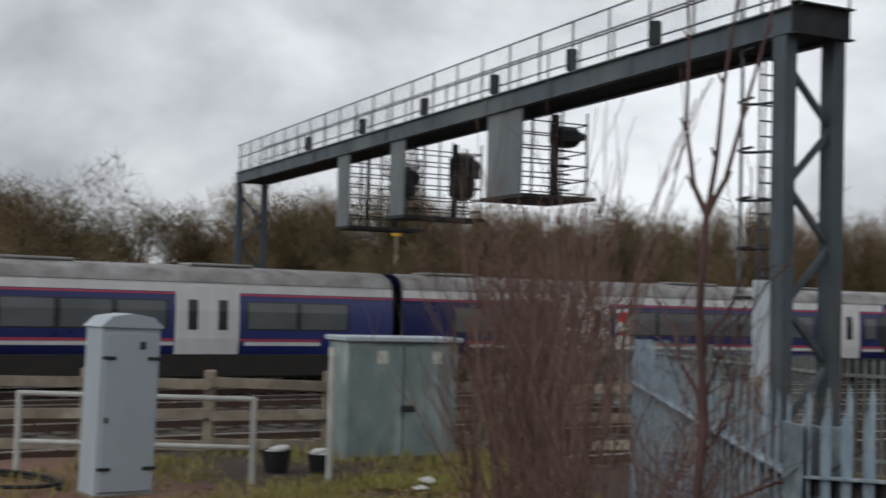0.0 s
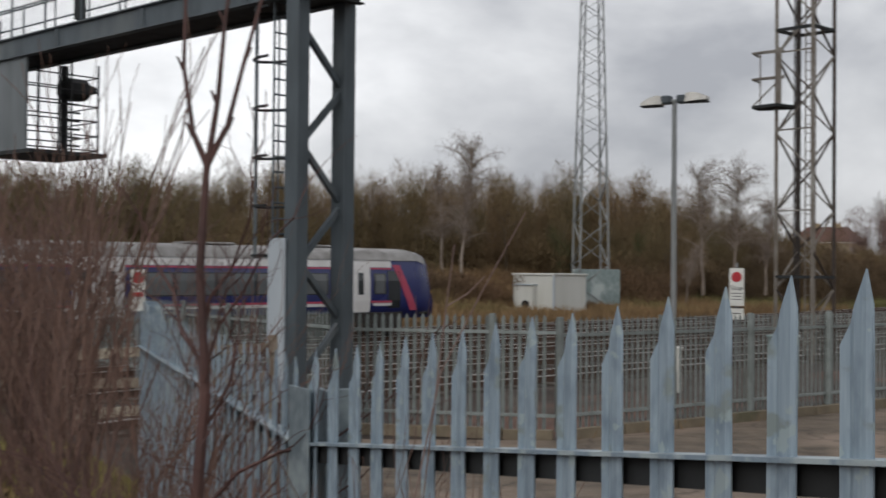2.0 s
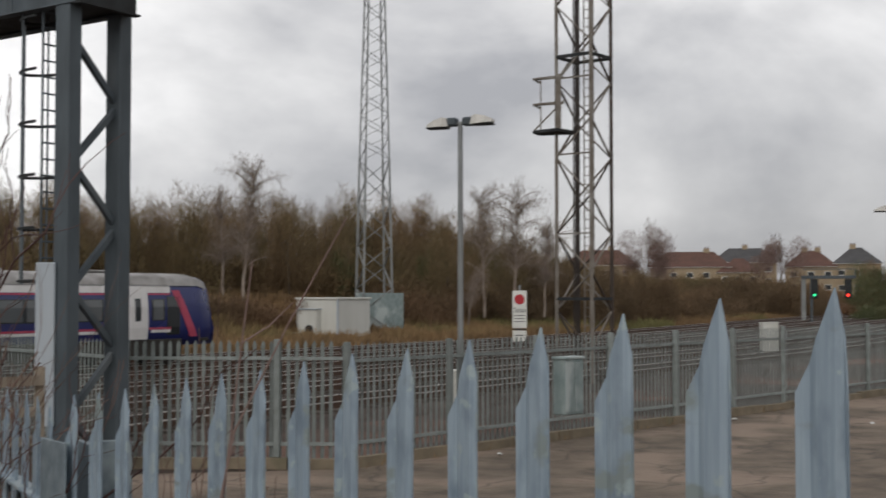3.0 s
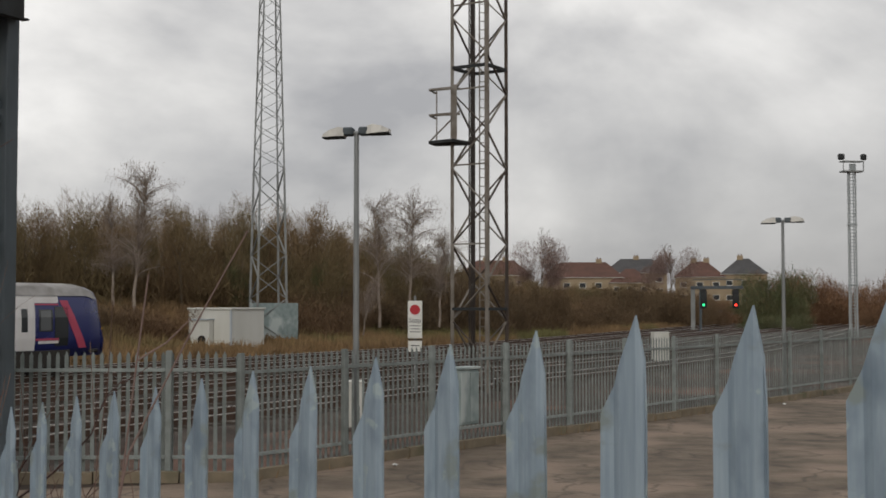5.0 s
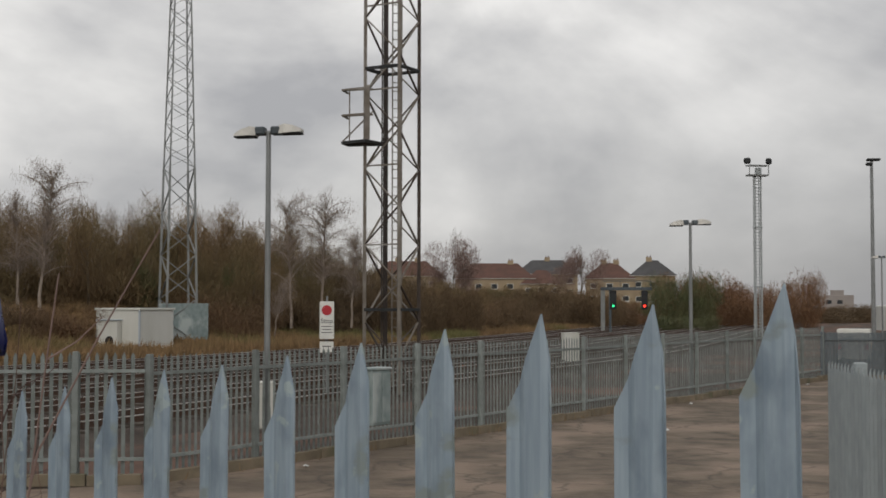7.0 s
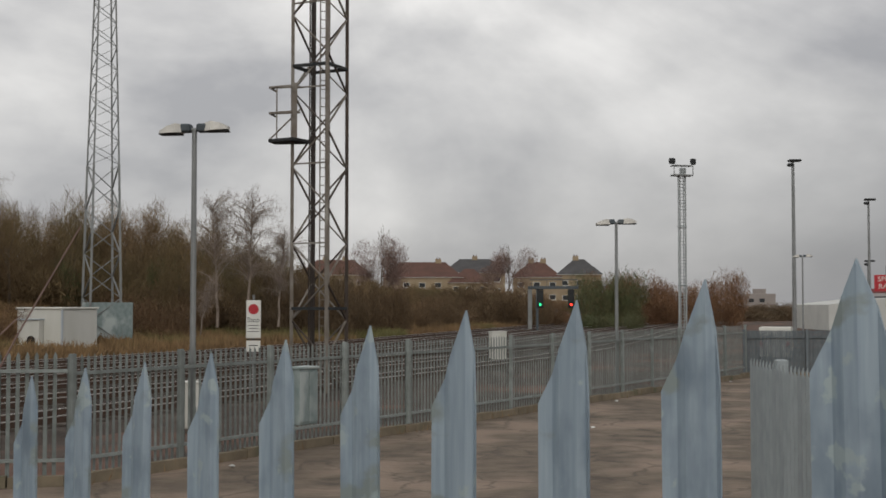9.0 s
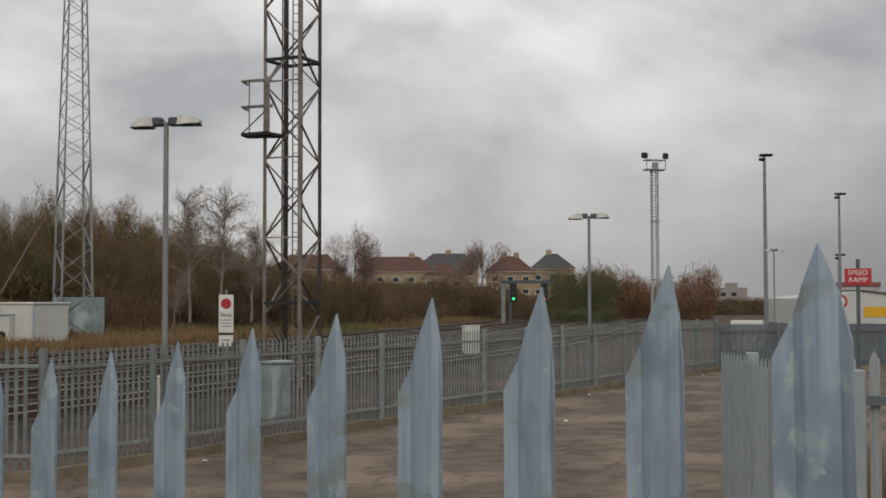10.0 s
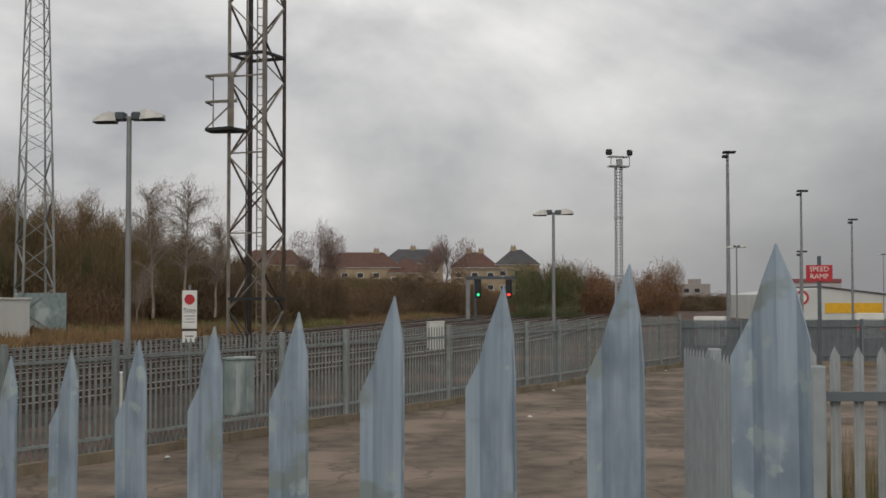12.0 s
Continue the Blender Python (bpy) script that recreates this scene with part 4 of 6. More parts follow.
def make_railing():
    a, b = Vector((-9.5, 8.35, 0)), Vector((-7.42, 9.42, 0))
    t = thing("pipe_railing", (a.x, a.y, 1.25), "chalky white tubular railing round the verge", "railing")
    c = b - a
    for p in (Vector((0, 0, 0)), c):
        part("post", Geo().tube(p + Vector((0, 0, -0.3)), p + Vector((0, 0, 0.86)), 0.032, n=8), WHITE_PIPE, t)
    for z in (0.84, 0.36):
        part("rail", Geo().tube(Vector((0, 0, z)), c + Vector((0, 0, z)), 0.026, n=8), WHITE_PIPE, t)
    post = Vector((-6.95, 10.1, 0)) - a
    part("post", Geo().tube(post + Vector((0, 0, -0.2)), post + Vector((0, 0, 1.28)), 0.035, n=8), WHITE_PIPE, t, "flaking white post")
    part("cap", Geo().tube(post + Vector((0, 0, 1.28)), post + Vector((0, 0, 1.36)), 0.04, n=8), LABEL, t)


make_railing()


def make_timber_fence():
    a, b = Vector((-11.9, 9.72, 0)), Vector((-4.14, 16.35, 0))
    t = thing("timber_fence", (a.x, a.y, 1.0), "weathered timber post and rail fence beside the tracks", "fence")
    d = (b - a).normalized()
    n = 7
    for i in range(n + 1):
        p = (b - a) * (i / n)
        top = 1.2 + 0.04 * math.sin(i * 3.1)
        part("post", Geo().box((p.x, p.y, top / 2 - 0.55), (0.13, 0.13, top + 1.1), 20 + 5 * math.sin(i * 7), 0.015), TIMBER, t)
    side = Vector((d.y, -d.x, 0)) * 0.1
    for i in range(n):
        p, q = (b - a) * (i / n), (b - a) * ((i + 1) / n)
        for z in (0.3, 0.66, 1.04):
            k = 0.02 * math.sin(i * 5.3 + z * 9)
            part("rail", Geo().bar(p + side + Vector((0, 0, z + k)), q + side + Vector((0, 0, z - k)), 0.045, 0.12), TIMBER, t)


make_timber_fence()


def make_bucket(at, s, label):
    t = thing("bucket", at, label, "bucket")
    g = Geo()
    prof = [(0.15, 0.0), (0.2, 0.3), (0.215, 0.31), (0.19, 0.305), (0.14, 0.02)]
    n = 18
    for r, z in prof:
        g.v += [(r * s * math.cos(2 * math.pi * i / n), r * s * math.sin(2 * math.pi * i / n), z * s) for i in range(n)]
    for j in range(len(prof) - 1):
        g.f += [(j * n + i, j * n + (i + 1) % n, (j + 1) * n + (i + 1) % n, (j + 1) * n + i) for i in range(n)]
    part("tub", g, RUBBER, t)
    c = Geo()
    rnd = random.Random(int(s * 100))
    for i in range(7):
        a = rnd.uniform(0, 6.28)
        c.box((0.08 * math.cos(a) * s, 0.08 * math.sin(a) * s, 0.27 * s + 0.01 * i), (0.14, 0.1, 0.05), rnd.uniform(0, 180), 0.02)
    part("rubbish", c, LITTER, t, "crumpled pale rubbish")


make_bucket((-7.85, 10.45, 1.22), 0.8, "black plastic tub filled with pale rubbish")
make_bucket((-7.45, 10.7, 1.22), 0.7, "small black plastic tub beside the cabinet")

hose = Geo()
pts = [Vector((-9.3 + 0.75 * math.cos(k * 0.33) * (1 - 0.002 * k), 7.9 + 0.4 * math.sin(k * 0.33), 1.27 + 0.002 * k)) for k in range(34)]
hose.path(pts, 0.02, 6)
single("coiled_cable", hose, RUBBER, "loop of black cable lying on the verge", "cable")


def make_block():
    t = thing("concrete_block", (-7.1, 15.0, 0.75), "stained concrete trackside box behind the shrubs", "concrete box", 36)
    part("body", Geo().box((0, 0, 0.6), (1.1, 0.8, 1.4), 0, 0.03), CONCRETE, t)
    part("lid", Geo().box((0, 0, 1.34), (1.2, 0.9, 0.1), 0, 0.02), CONCRETE, t)


make_block()


# ---------------------------------------------------------------- lattice towers
def lattice(t, base, top, w0, w1, bays, leg, brace, mat, legs=4, turn=0.0, rusty=None):
    """Legs and crossed bracing of a tower, as parts."""
    def corner(k, f):
        w = (w0 + (w1 - w0) * f) / 2
        a = radians(turn + 45 + 90 * k) if legs == 4 else radians(turn + 120 * k)
        r = w * (math.sqrt(2) if legs == 4 else 1.155)
        return Vector((r * math.cos(a), r * math.sin(a), base + (top - base) * f))
    for k in range(legs):
        part("leg", Geo().bar(corner(k, 0), corner(k, 1), leg, leg), rusty if rusty and k in (0, 3) else mat, t)
    for k in range(legs):
        for i in range(bays):
            f0, f1 = i / bays, (i + 1) / bays
            a, b = (corner(k, f0), corner((k + 1) % legs, f1)) if (i + k) % 2 else (corner((k + 1) % legs, f0), corner(k, f1))
            part("brace", Geo().bar(a, b, brace, brace * 0.5), rusty if rusty and (i * 2 + k) % 3 == 0 else mat, t)
    return corner


def make_tower():
    t = thing("lattice_tower", (7.3, 43.15, 0.0), "rust-stained steel lattice radio tower with ladder and side basket", "tower")
    corner = lattice(t, 0.0, 26.0, 1.36, 1.34, 20, 0.105, 0.07, LATTICE, turn=49.4, rusty=LATTICE_RUST)
    for z in (3.0, 11.25, 19.5):
        g = Geo()
        c = [corner(k, z / 26.0) for k in range(4)]
        for k in range(4):
            g.bar(c[k], c[(k + 1) % 4], 0.1, 0.1)
        part("ring", g, STEEL_DARKER, t)
    lad = Geo()
    for s in (-0.16, 0.16):
        lad.bar((0.15 + s, -0.1, 0.4), (0.15 + s, -0.1, 26), 0.04, 0.04)
    z = 0.6
    while z < 25.8:
        lad.bar((-0.01, -0.1, z), (0.31, -0.1, z), 0.025, 0.025)
        z += 0.3
    part("ladder", lad, LATTICE, t, "steel climbing ladder")
    for i, x in enumerate((-0.36, -0.29, -0.22, -0.15)):
        part("cable", Geo().tube((x, 0.05 * i, 0.2), (x + 0.02, 0.05 * i, 26), 0.026, n=6), CABLE, t, "black feeder cable")
    # side basket: floor sheet, two rails, an upright and a stay on each of its open sides
    a, b, c, d = Vector((-0.72, -0.3, 0)), Vector((-1.72, 0.12, 0)), Vector((-1.42, 0.72, 0)), Vector((-0.42, 0.34, 0))
    near = Vector((-1.02, -0.62, 0))
    floor = Geo()
    ring = [near, d + Vector((0.25, -0.1, 0)), c, b]
    for z in (8.66, 8.74):
        floor.face(*[p + Vector((0, 0, z)) for p in ring])
    for p, q in zip(ring, ring[1:] + ring[:1]):
        floor.bar(p + Vector((0, 0, 8.7)), q + Vector((0, 0, 8.7)), 0.05, 0.1)
    part("basket_floor", floor, STEEL_DARKER, t, "dark sheet steel basket floor")
    for z in (9.62, 10.5):
        rail = Geo()
        for p, q in ((a, b), (b, near), (b, c)):
            rail.bar(p + Vector((0, 0, z + 0.02)), q + Vector((0, 0, z)), 0.045, 0.06)
        part("basket_rail", rail, LATTICE, t)
    mid = b * 0.68 + near * 0.32
    part("basket_upright", Geo().bar(mid + Vector((0, 0, 8.7)), mid + Vector((0, 0, 10.5)), 0.04, 0.04), LATTICE, t)
    part("basket_strut", Geo().bar(b + Vector((0, 0, 8.72)), a + Vector((0, 0, 9.75)), 0.045, 0.045), LATTICE, t)
    part("cable_tray", Geo().box((-0.93, -0.28, 9.7), (0.2, 0.12, 1.9), 0, 0.01), LATTICE, t)
    for z in (5.2, 7.9, 10.5, 13.4):
        part("tie", Geo().bar(corner(1, z / 26.0), corner(2, z / 26.0), 0.05, 0.05), LATTICE, t)


make_tower()


def make_mast():
    t = thing("lattice_mast", (0.3, 89.3, 0.6), "slender grey steel lattice mast tapering upwards", "mast")
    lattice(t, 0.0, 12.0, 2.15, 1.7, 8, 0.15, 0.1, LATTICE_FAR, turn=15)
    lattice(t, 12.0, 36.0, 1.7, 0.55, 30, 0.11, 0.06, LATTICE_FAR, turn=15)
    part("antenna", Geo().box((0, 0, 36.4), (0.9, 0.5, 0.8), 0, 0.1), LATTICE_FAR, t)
    part("antenna", Geo().tube((0, 0, 36.5), (0, 0, 38.0), 0.08), LATTICE_FAR, t)
    part("screen", Geo().box((0.4, -0.9, 1.2), (3.3, 0.12, 3.0), 8, 0.02), CAB_GREEN, t, "grey mesh compound screen")


make_mast()


def make_cabin():
    t = thing("equipment_cabin", (-2.35, 83.3, 0.1), "white flat-roofed equipment cabin with an air conditioner", "cabin", -35)
    w, d = 3.3, 3.6
    part("shell", Geo().box((0, 0, 1.38), (w, d, 2.76), 0, 0.04), BOX_WHITE, t)
    part("roof", Geo().box((0, 0, 2.83), (w + 0.16, d + 0.16, 0.14), 0, 0.03), BOX_WHITE, t)
    part("corner_trim", Geo().box((w / 2, -d / 2, 1.38), (0.12, 0.12, 2.74), 0, 0.02), CAB_GREY, t)
    unit = part("air_conditioner", Geo().box((-0.4, -d / 2 - 0.26, 1.35), (1.5, 0.5, 1.7), 0, 0.05), BOX_WHITE, t)
    part("canopy", Geo().box((-0.4, -d / 2 - 0.3, 2.16), (1.6, 0.66, 0.08), 0, 0.02), CAB_GREY, unit)
    part("fan", Geo().tube((-0.2, -d / 2 - 0.51, 0.86), (-0.2, -d / 2 - 0.56, 0.86), 0.3, n=18), RUBBER, unit, "black round fan grille")
    part("vent", Geo().box((-1.2, -d / 2 - 0.05, 1.05), (0.16, 0.1, 0.5), 0, 0.02), STEEL_DARKER, t)
    part("base", Geo().box((-1.1, -d / 2 - 0.75, 0.3), (1.4, 0.9, 0.7), 0, 0.04), BOX_WHITE, t)


make_cabin()


# ---------------------------------------------------------------- yard lamps and poles
def make_lamp(at, h, turn):
    t = thing("yard_lamp", at, "grey steel yard lamp post with two flat white lanterns", "street lamp", turn, "yard lamps")
    part("base", Geo().tube((0, 0, 0), (0, 0, 1.1), 0.085, 0.08, 12), LAMP_GREY, t)
    part("pole", Geo().tube((0, 0, 1.1), (0, 0, h), 0.065, 0.05, 12), LAMP_GREY, t)
    part("crossarm", Geo().tube((-0.3, 0, h), (0.3, 0, h), 0.04, n=8), LAMP_GREY, t)
    for s in (-1, 1):
        rise = 0.05 * s + 0.03
        g = Geo()
        rows = []
        for x, w, z in ((0.24, 0.12, 0.17), (0.36, 0.17, 0.19), (0.55, 0.16, 0.14), (0.7, 0.11, 0.06)):
            low = h - 0.06 + rise * x
            rows.append([(s * x, -w, low), (s * x, -w * 0.72, low + z), (s * x, w * 0.72, low + z), (s * x, w, low)])
        for r in rows:
            g.v += r
        for j in range(len(rows) - 1):
            for i in range(4):
                g.f.append((j * 4 + i, j * 4 + (i + 1) % 4, (j + 1) * 4 + (i + 1) % 4, (j + 1) * 4 + i))
        g.f += [(0, 1, 2, 3), (15, 14, 13, 12)]
        lan = part("lantern", g, LAMP_WHITE, t, "white plastic lantern cover")
        part("housing", Geo().box((s * 0.17, 0, h + 0.03), (0.22, 0.22, 0.17), 0, 0.03), STEEL_DARK, lan, "grey gear housing")
        part("glass", Geo().box((s * 0.48, 0, h - 0.075 + rise * 0.48), (0.44, 0.26, 0.03), 0, 0.01), STEEL_DARKER, lan)
    return t


make_lamp((1.83, 25.75, 0.0), 6.6, -22)
make_lamp((17.25, 40.9, 0.0), 5.95, -10)
make_lamp((49.97, 83.6, 0.0), 6.7, -20)
make_lamp((101.6, 135.1, 0.0), 8.2, -20)


def make_flood_mast():
    t = thing("floodlight_mast", (52.47, 108.7, 0.0), "pale lattice floodlight mast with a railed head platform", "floodlight mast")
    for s in (-0.36, 0.36):
        part("column", Geo().bar((s, 0, 0), (s * 0.95, 0, 15.2), 0.12, 0.12), GALV_PALE, t)
    for s in (-0.17, 0.17):
        part("ladder_rail", Geo().bar((s, 0.05, 0.4), (s, 0.05, 15.2), 0.09, 0.06), GALV_PALE, t)
    rungs = Geo()
    for i in range(50):
        rungs.bar((-0.34, 0.05, 0.5 + 0.295 * i), (0.34, 0.05, 0.5 + 0.295 * i), 0.05, 0.07)
    part("rungs", rungs, GALV_PALE, t)
    for z in (5.0, 10.4):
        part("collar", Geo().box((0, 0, z), (0.95, 0.25, 0.1), 0, 0.02), GALV_PALE, t)
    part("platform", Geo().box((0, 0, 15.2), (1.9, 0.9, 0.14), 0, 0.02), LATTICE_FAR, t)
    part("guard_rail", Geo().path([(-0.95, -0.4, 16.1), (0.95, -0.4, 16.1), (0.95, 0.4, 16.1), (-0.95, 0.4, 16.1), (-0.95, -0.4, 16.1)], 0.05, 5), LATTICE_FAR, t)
    for s in (-0.95, 0.95):
        part("stanchion", Geo().bar((s, -0.4, 15.2), (s, -0.4, 16.1), 0.06, 0.06), LATTICE_FAR, t)
        part("floodlight", Geo().box((s * 1.12, -0.2, 16.5), (0.6, 0.4, 0.55), 35 * s, 0.1), STEEL_DARKER, t, "black floodlight")
    part("control_box", Geo().box((0.1, 0, 15.6), (0.5, 0.4, 0.6), 0, 0.03), GALV_PALE, t)


make_flood_mast()


def make_pole(at, h, r):
    t = thing("camera_pole", at, "tall slim dark steel lighting column", "lighting column", group="tall lighting columns")
    part("pole", Geo().tube((0, 0, 0), (0, 0, h), r * 1.3, r * 0.8, 10), LAMP_GREY, t)
    part("head", Geo().box((0.15, 0, h + 0.1), (1.0, 0.6, 0.18), -20, 0.06), STEEL_DARKER, t)
    part("bracket", Geo().box((-0.2, 0, h - 0.25), (0.5, 0.3, 0.25), 0, 0.06), STEEL_DARKER, t)


make_pole((51.85, 87.97, 0.0), 14.2, 0.14)
make_pole((68.82, 103.56, 0.0), 12.8, 0.12)
make_pole((85.63, 119.22, 0.0), 11.3, 0.12)
make_pole((77.0, 116.0, 0.0), 7.6, 0.16)


# ---------------------------------------------------------------- signs
def words(name, text, size, mat, parent, at, rz=0.0):
    cu = bpy.data.curves.new(name, "FONT")
    cu.body, cu.size, cu.align_x, cu.align_y, cu.extrude = text, size, "CENTER", "CENTER", 0.002
    tmp = bpy.data.objects.new(name, cu)
    me = bpy.data.meshes.new_from_object(tmp)
    bpy.data.objects.remove(tmp)
    me.materials.clear()
    me.materials.append(mat)
    ob = new(name, me)
    ob.parent = parent
    ob.matrix_basis = pose(*at, 90, 0, rz)
    return ob


def make_stop_sign():
    t = thing("stop_board", (5.0, 42.5, 0.0), "white board with red disc and the word Stop", "sign", -12)
    part("post", Geo().tube((0, 0.04, 0), (0, 0.04, 3.45), 0.04, n=8), LAMP_GREY, t)
    b = part("board", Geo().box((0, 0, 2.65), (0.48, 0.03, 1.25), 0, 0.008), SIGN_WHITE, t)
    part("disc", Geo().tube((0, -0.016, 2.98), (0, -0.024, 2.98), 0.17, n=24), SIGN_RED, b, "red disc")
    words("lettering", "Stop", 0.22, SIGN_INK, b, (0, -0.02, 2.62))
    for z, w in ((2.44, 0.36), (2.34, 0.3), (2.24, 0.36)):
        part("text_bar", Geo().box((0, -0.018, z), (w, 0.004, 0.022)), SIGN_INK, b)
    lower = part("lower_plate", Geo().box((0, 0, 1.76), (0.46, 0.03, 0.36), 0, 0.008), SIGN_WHITE, t)
    part("text_bar", Geo().box((0, -0.018, 1.78), (0.3, 0.004, 0.03)), SIGN_INK, lower)
    part("bracket", Geo().box((0, 0.0, 1.98), (0.46, 0.04, 0.04)), SIGN_INK, t)


make_stop_sign()


def make_speed_sign():
    t = thing("speed_ramp_sign", (17.64, 25.83, 0.0), "red rectangular sign with white words SPEED RAMP", "sign", -34)
    part("post", Geo().box((0, 0.05, 2.0), (0.09, 0.06, 4.05), 0, 0.01), STEEL_DARK, t)
    b = part("board", Geo().box((0, 0, 3.62), (0.6, 0.025, 0.38), 0, 0.006), SIGN_RED, t)
    words("lettering", "SPEED", 0.165, SIGN_WHITE, b, (0, -0.016, 3.71))
    words("lettering", "RAMP", 0.165, SIGN_WHITE, b, (0, -0.016, 3.54))


make_speed_sign()


def make_track_sign():
    t = thing("warning_board", (-10.1, 27.6, 0.2), "narrow white and red trackside board", "sign", 18)
    part("post", Geo().tube((0, 0.03, 0), (0, 0.03, 2.9), 0.035, n=8), LAMP_GREY, t)
    b = part("board", Geo().box((0, 0, 2.4), (0.32, 0.02, 0.95), 0, 0.006), SIGN_WHITE, t)
    part("roundel", Geo().tube((0, -0.011, 2.68), (0, -0.02, 2.68), 0.13, n=20), SIGN_RED, b, "red ring")
    part("text_bar", Geo().box((0, -0.014, 2.3), (0.24, 0.004, 0.1)), SIGN_RED, b)


make_track_sign()


# ---------------------------------------------------------------- small things by the far fence
def make_small_cabinet(at, s, mat, label, rz=0):
    t = thing("trackside_cabinet", at, label, "cabinet", rz)
    part("body", Geo().box((0, 0, s[2] / 2), s, 0, 0.02), mat, t)
    part("lid", Geo().box((0, 0, s[2] + 0.02), (s[0] + 0.06, s[1] + 0.06, 0.05), 0, 0.01), mat, t)
    for k in (-1, 1):
        part("door", Geo().box((k * s[0] / 4, -s[1] / 2 - 0.006, s[2] / 2), (s[0] / 2 - 0.03, 0.02, s[2] - 0.12), 0, 0.004), mat, t)


make_small_cabinet((3.95, 25.3, 0.75), (0.6, 0.3, 1.1), CAB_GREEN, "grey-green corrugated cabinet on the fence", 44)
make_small_cabinet((21.2, 66.9, 0.0), (0.85, 0.6, 1.65), BOX_WHITE, "small white ribbed trackside cabinet")
make_small_cabinet((2.2, 32.0, 0.1), (0.5, 0.4, 1.1), BOX_WHITE, "small white point machine box beside the rails")


def make_duct():
    t = thing("cable_duct", (14.0, 59.4, 0.12), "short orange plastic duct lying beside the rails", "duct", -12)
    part("pipe", Geo().tube((-0.55, 0, 0.09), (0.55, 0, 0.09), 0.085, n=12), DUCT_ORANGE, t)
    for s in (-0.5, 0.5):
        part("collar", Geo().tube((s - 0.05, 0, 0.09), (s + 0.05, 0, 0.09), 0.1, n=12), DUCT_ORANGE, t)


DUCT_ORANGE = material("orange_plastic", (0.62, 0.2, 0.06), 0.5, 0, (0.5, 0.16, 0.06), 4, 0.5, 0.0)
make_duct()


def make_home_signal():
    t = thing("home_signal", (49.0, 142.0, 0.0), "grey bracket signal showing green and red", "railway signal", -19)
    for x in (0.0, 0.85):
        part("post", Geo().box((x, 0, 2.6), (0.5 if x == 0 else 0.3, 0.35, 5.2), 0, 0.03), LATTICE_FAR if x == 0 else STEEL_DARK, t)
    part("beam", Geo().box((2.7, 0, 5.2), (5.9, 0.7, 0.35), 0, 0.03), STEEL_DARK, t)
    part("railing", Geo().path([(0, -0.3, 6.1), (5.6, -0.3, 6.1)], 0.05, 5), STEEL_DARK, t)
    for x in (0.2, 2.0, 3.8, 5.5):
        part("stanchion", Geo().bar((x, -0.3, 5.3), (x, -0.3, 6.1), 0.05, 0.05), STEEL_DARK, t)
    for x, mat in ((1.2, GREEN_LIGHT), (4.8, RED_LIGHT)):
        h = part("signal_head", Geo().box((x, -0.1, 3.9), (0.75, 0.4, 2.2), 0, 0.08), STEEL_DARKER, t)
        part("lit_lens", Geo().tube((x, -0.32, 3.2), (x, -0.36, 3.2), 0.16, n=14), mat, h, "lit lens")
        part("hood", Geo().box((x, -0.5, 3.48), (0.5, 0.4, 0.05), 0, 0.01), STEEL_DARKER, h)


make_home_signal()


# ---------------------------------------------------------------- houses and far buildings
def make_house(at, w, d, h, roof, rz, label, wall_mat=None, chimneys=(0.3,), windows=4, rise=0.4):
    t = thing("house", at, label, "house", rz, "houses on the hill")
    part("wall", Geo().box((0, 0, h / 2), (w, d, h), 0, 0.02), wall_mat or RENDER_CREAM, t)
    g = Geo()
    e, r = 0.5, d * rise
    A, B, C, D = (-w / 2 - e, -d / 2 - e, h), (w / 2 + e, -d / 2 - e, h), (w / 2 + e, d / 2 + e, h), (-w / 2 - e, d / 2 + e, h)
    P, Q = (-w / 2 + d * 0.42, 0, h + r), (w / 2 - d * 0.42, 0, h + r)
    g.face(A, B, Q, P).face(B, C, Q).face(C, D, P, Q).face(D, A, P).face(D, C, B, A)
    part("roof", g, roof, t)
    for k in chimneys:
        c = part("chimney", Geo().box((w * (k - 0.5), 0, h + r * 0.5 + 0.25), (1.5, 0.9, r + 1.1), 0, 0.03), RENDER_CREAM, t)
        for i in (-0.35, 0.35):
            part("chimney_pot", Geo().tube((w * (k - 0.5) + i, 0, h + r + 0.7), (w * (k - 0.5) + i, 0, h + r + 1.2), 0.14, 0.12, 8), ROOF_RED, c)
    part("eaves_board", Geo().box((0, 0, h - 0.06), (w + 0.9, d + 0.9, 0.14), 0, 0.02), SIGN_WHITE, t)
    for floor in range(2):
        for i in range(windows):
            x = (i + 0.5) / windows * w - w / 2
            z = h * (0.26 + 0.46 * floor)
            f = part("window", Geo().box((x, -d / 2 - 0.01, z), (w / windows * 0.42, 0.08, 1.35), 0, 0.01), SIGN_WHITE, t)
            part("pane", Geo().box((x, -d / 2 - 0.045, z), (w / windows * 0.42 - 0.2, 0.05, 1.15)), WINDOW_GLASS, f)
            part("sill", Geo().box((x, -d / 2 - 0.1, z - 0.72), (w / windows * 0.46, 0.2, 0.08)), SIGN_WHITE, f)
    return t


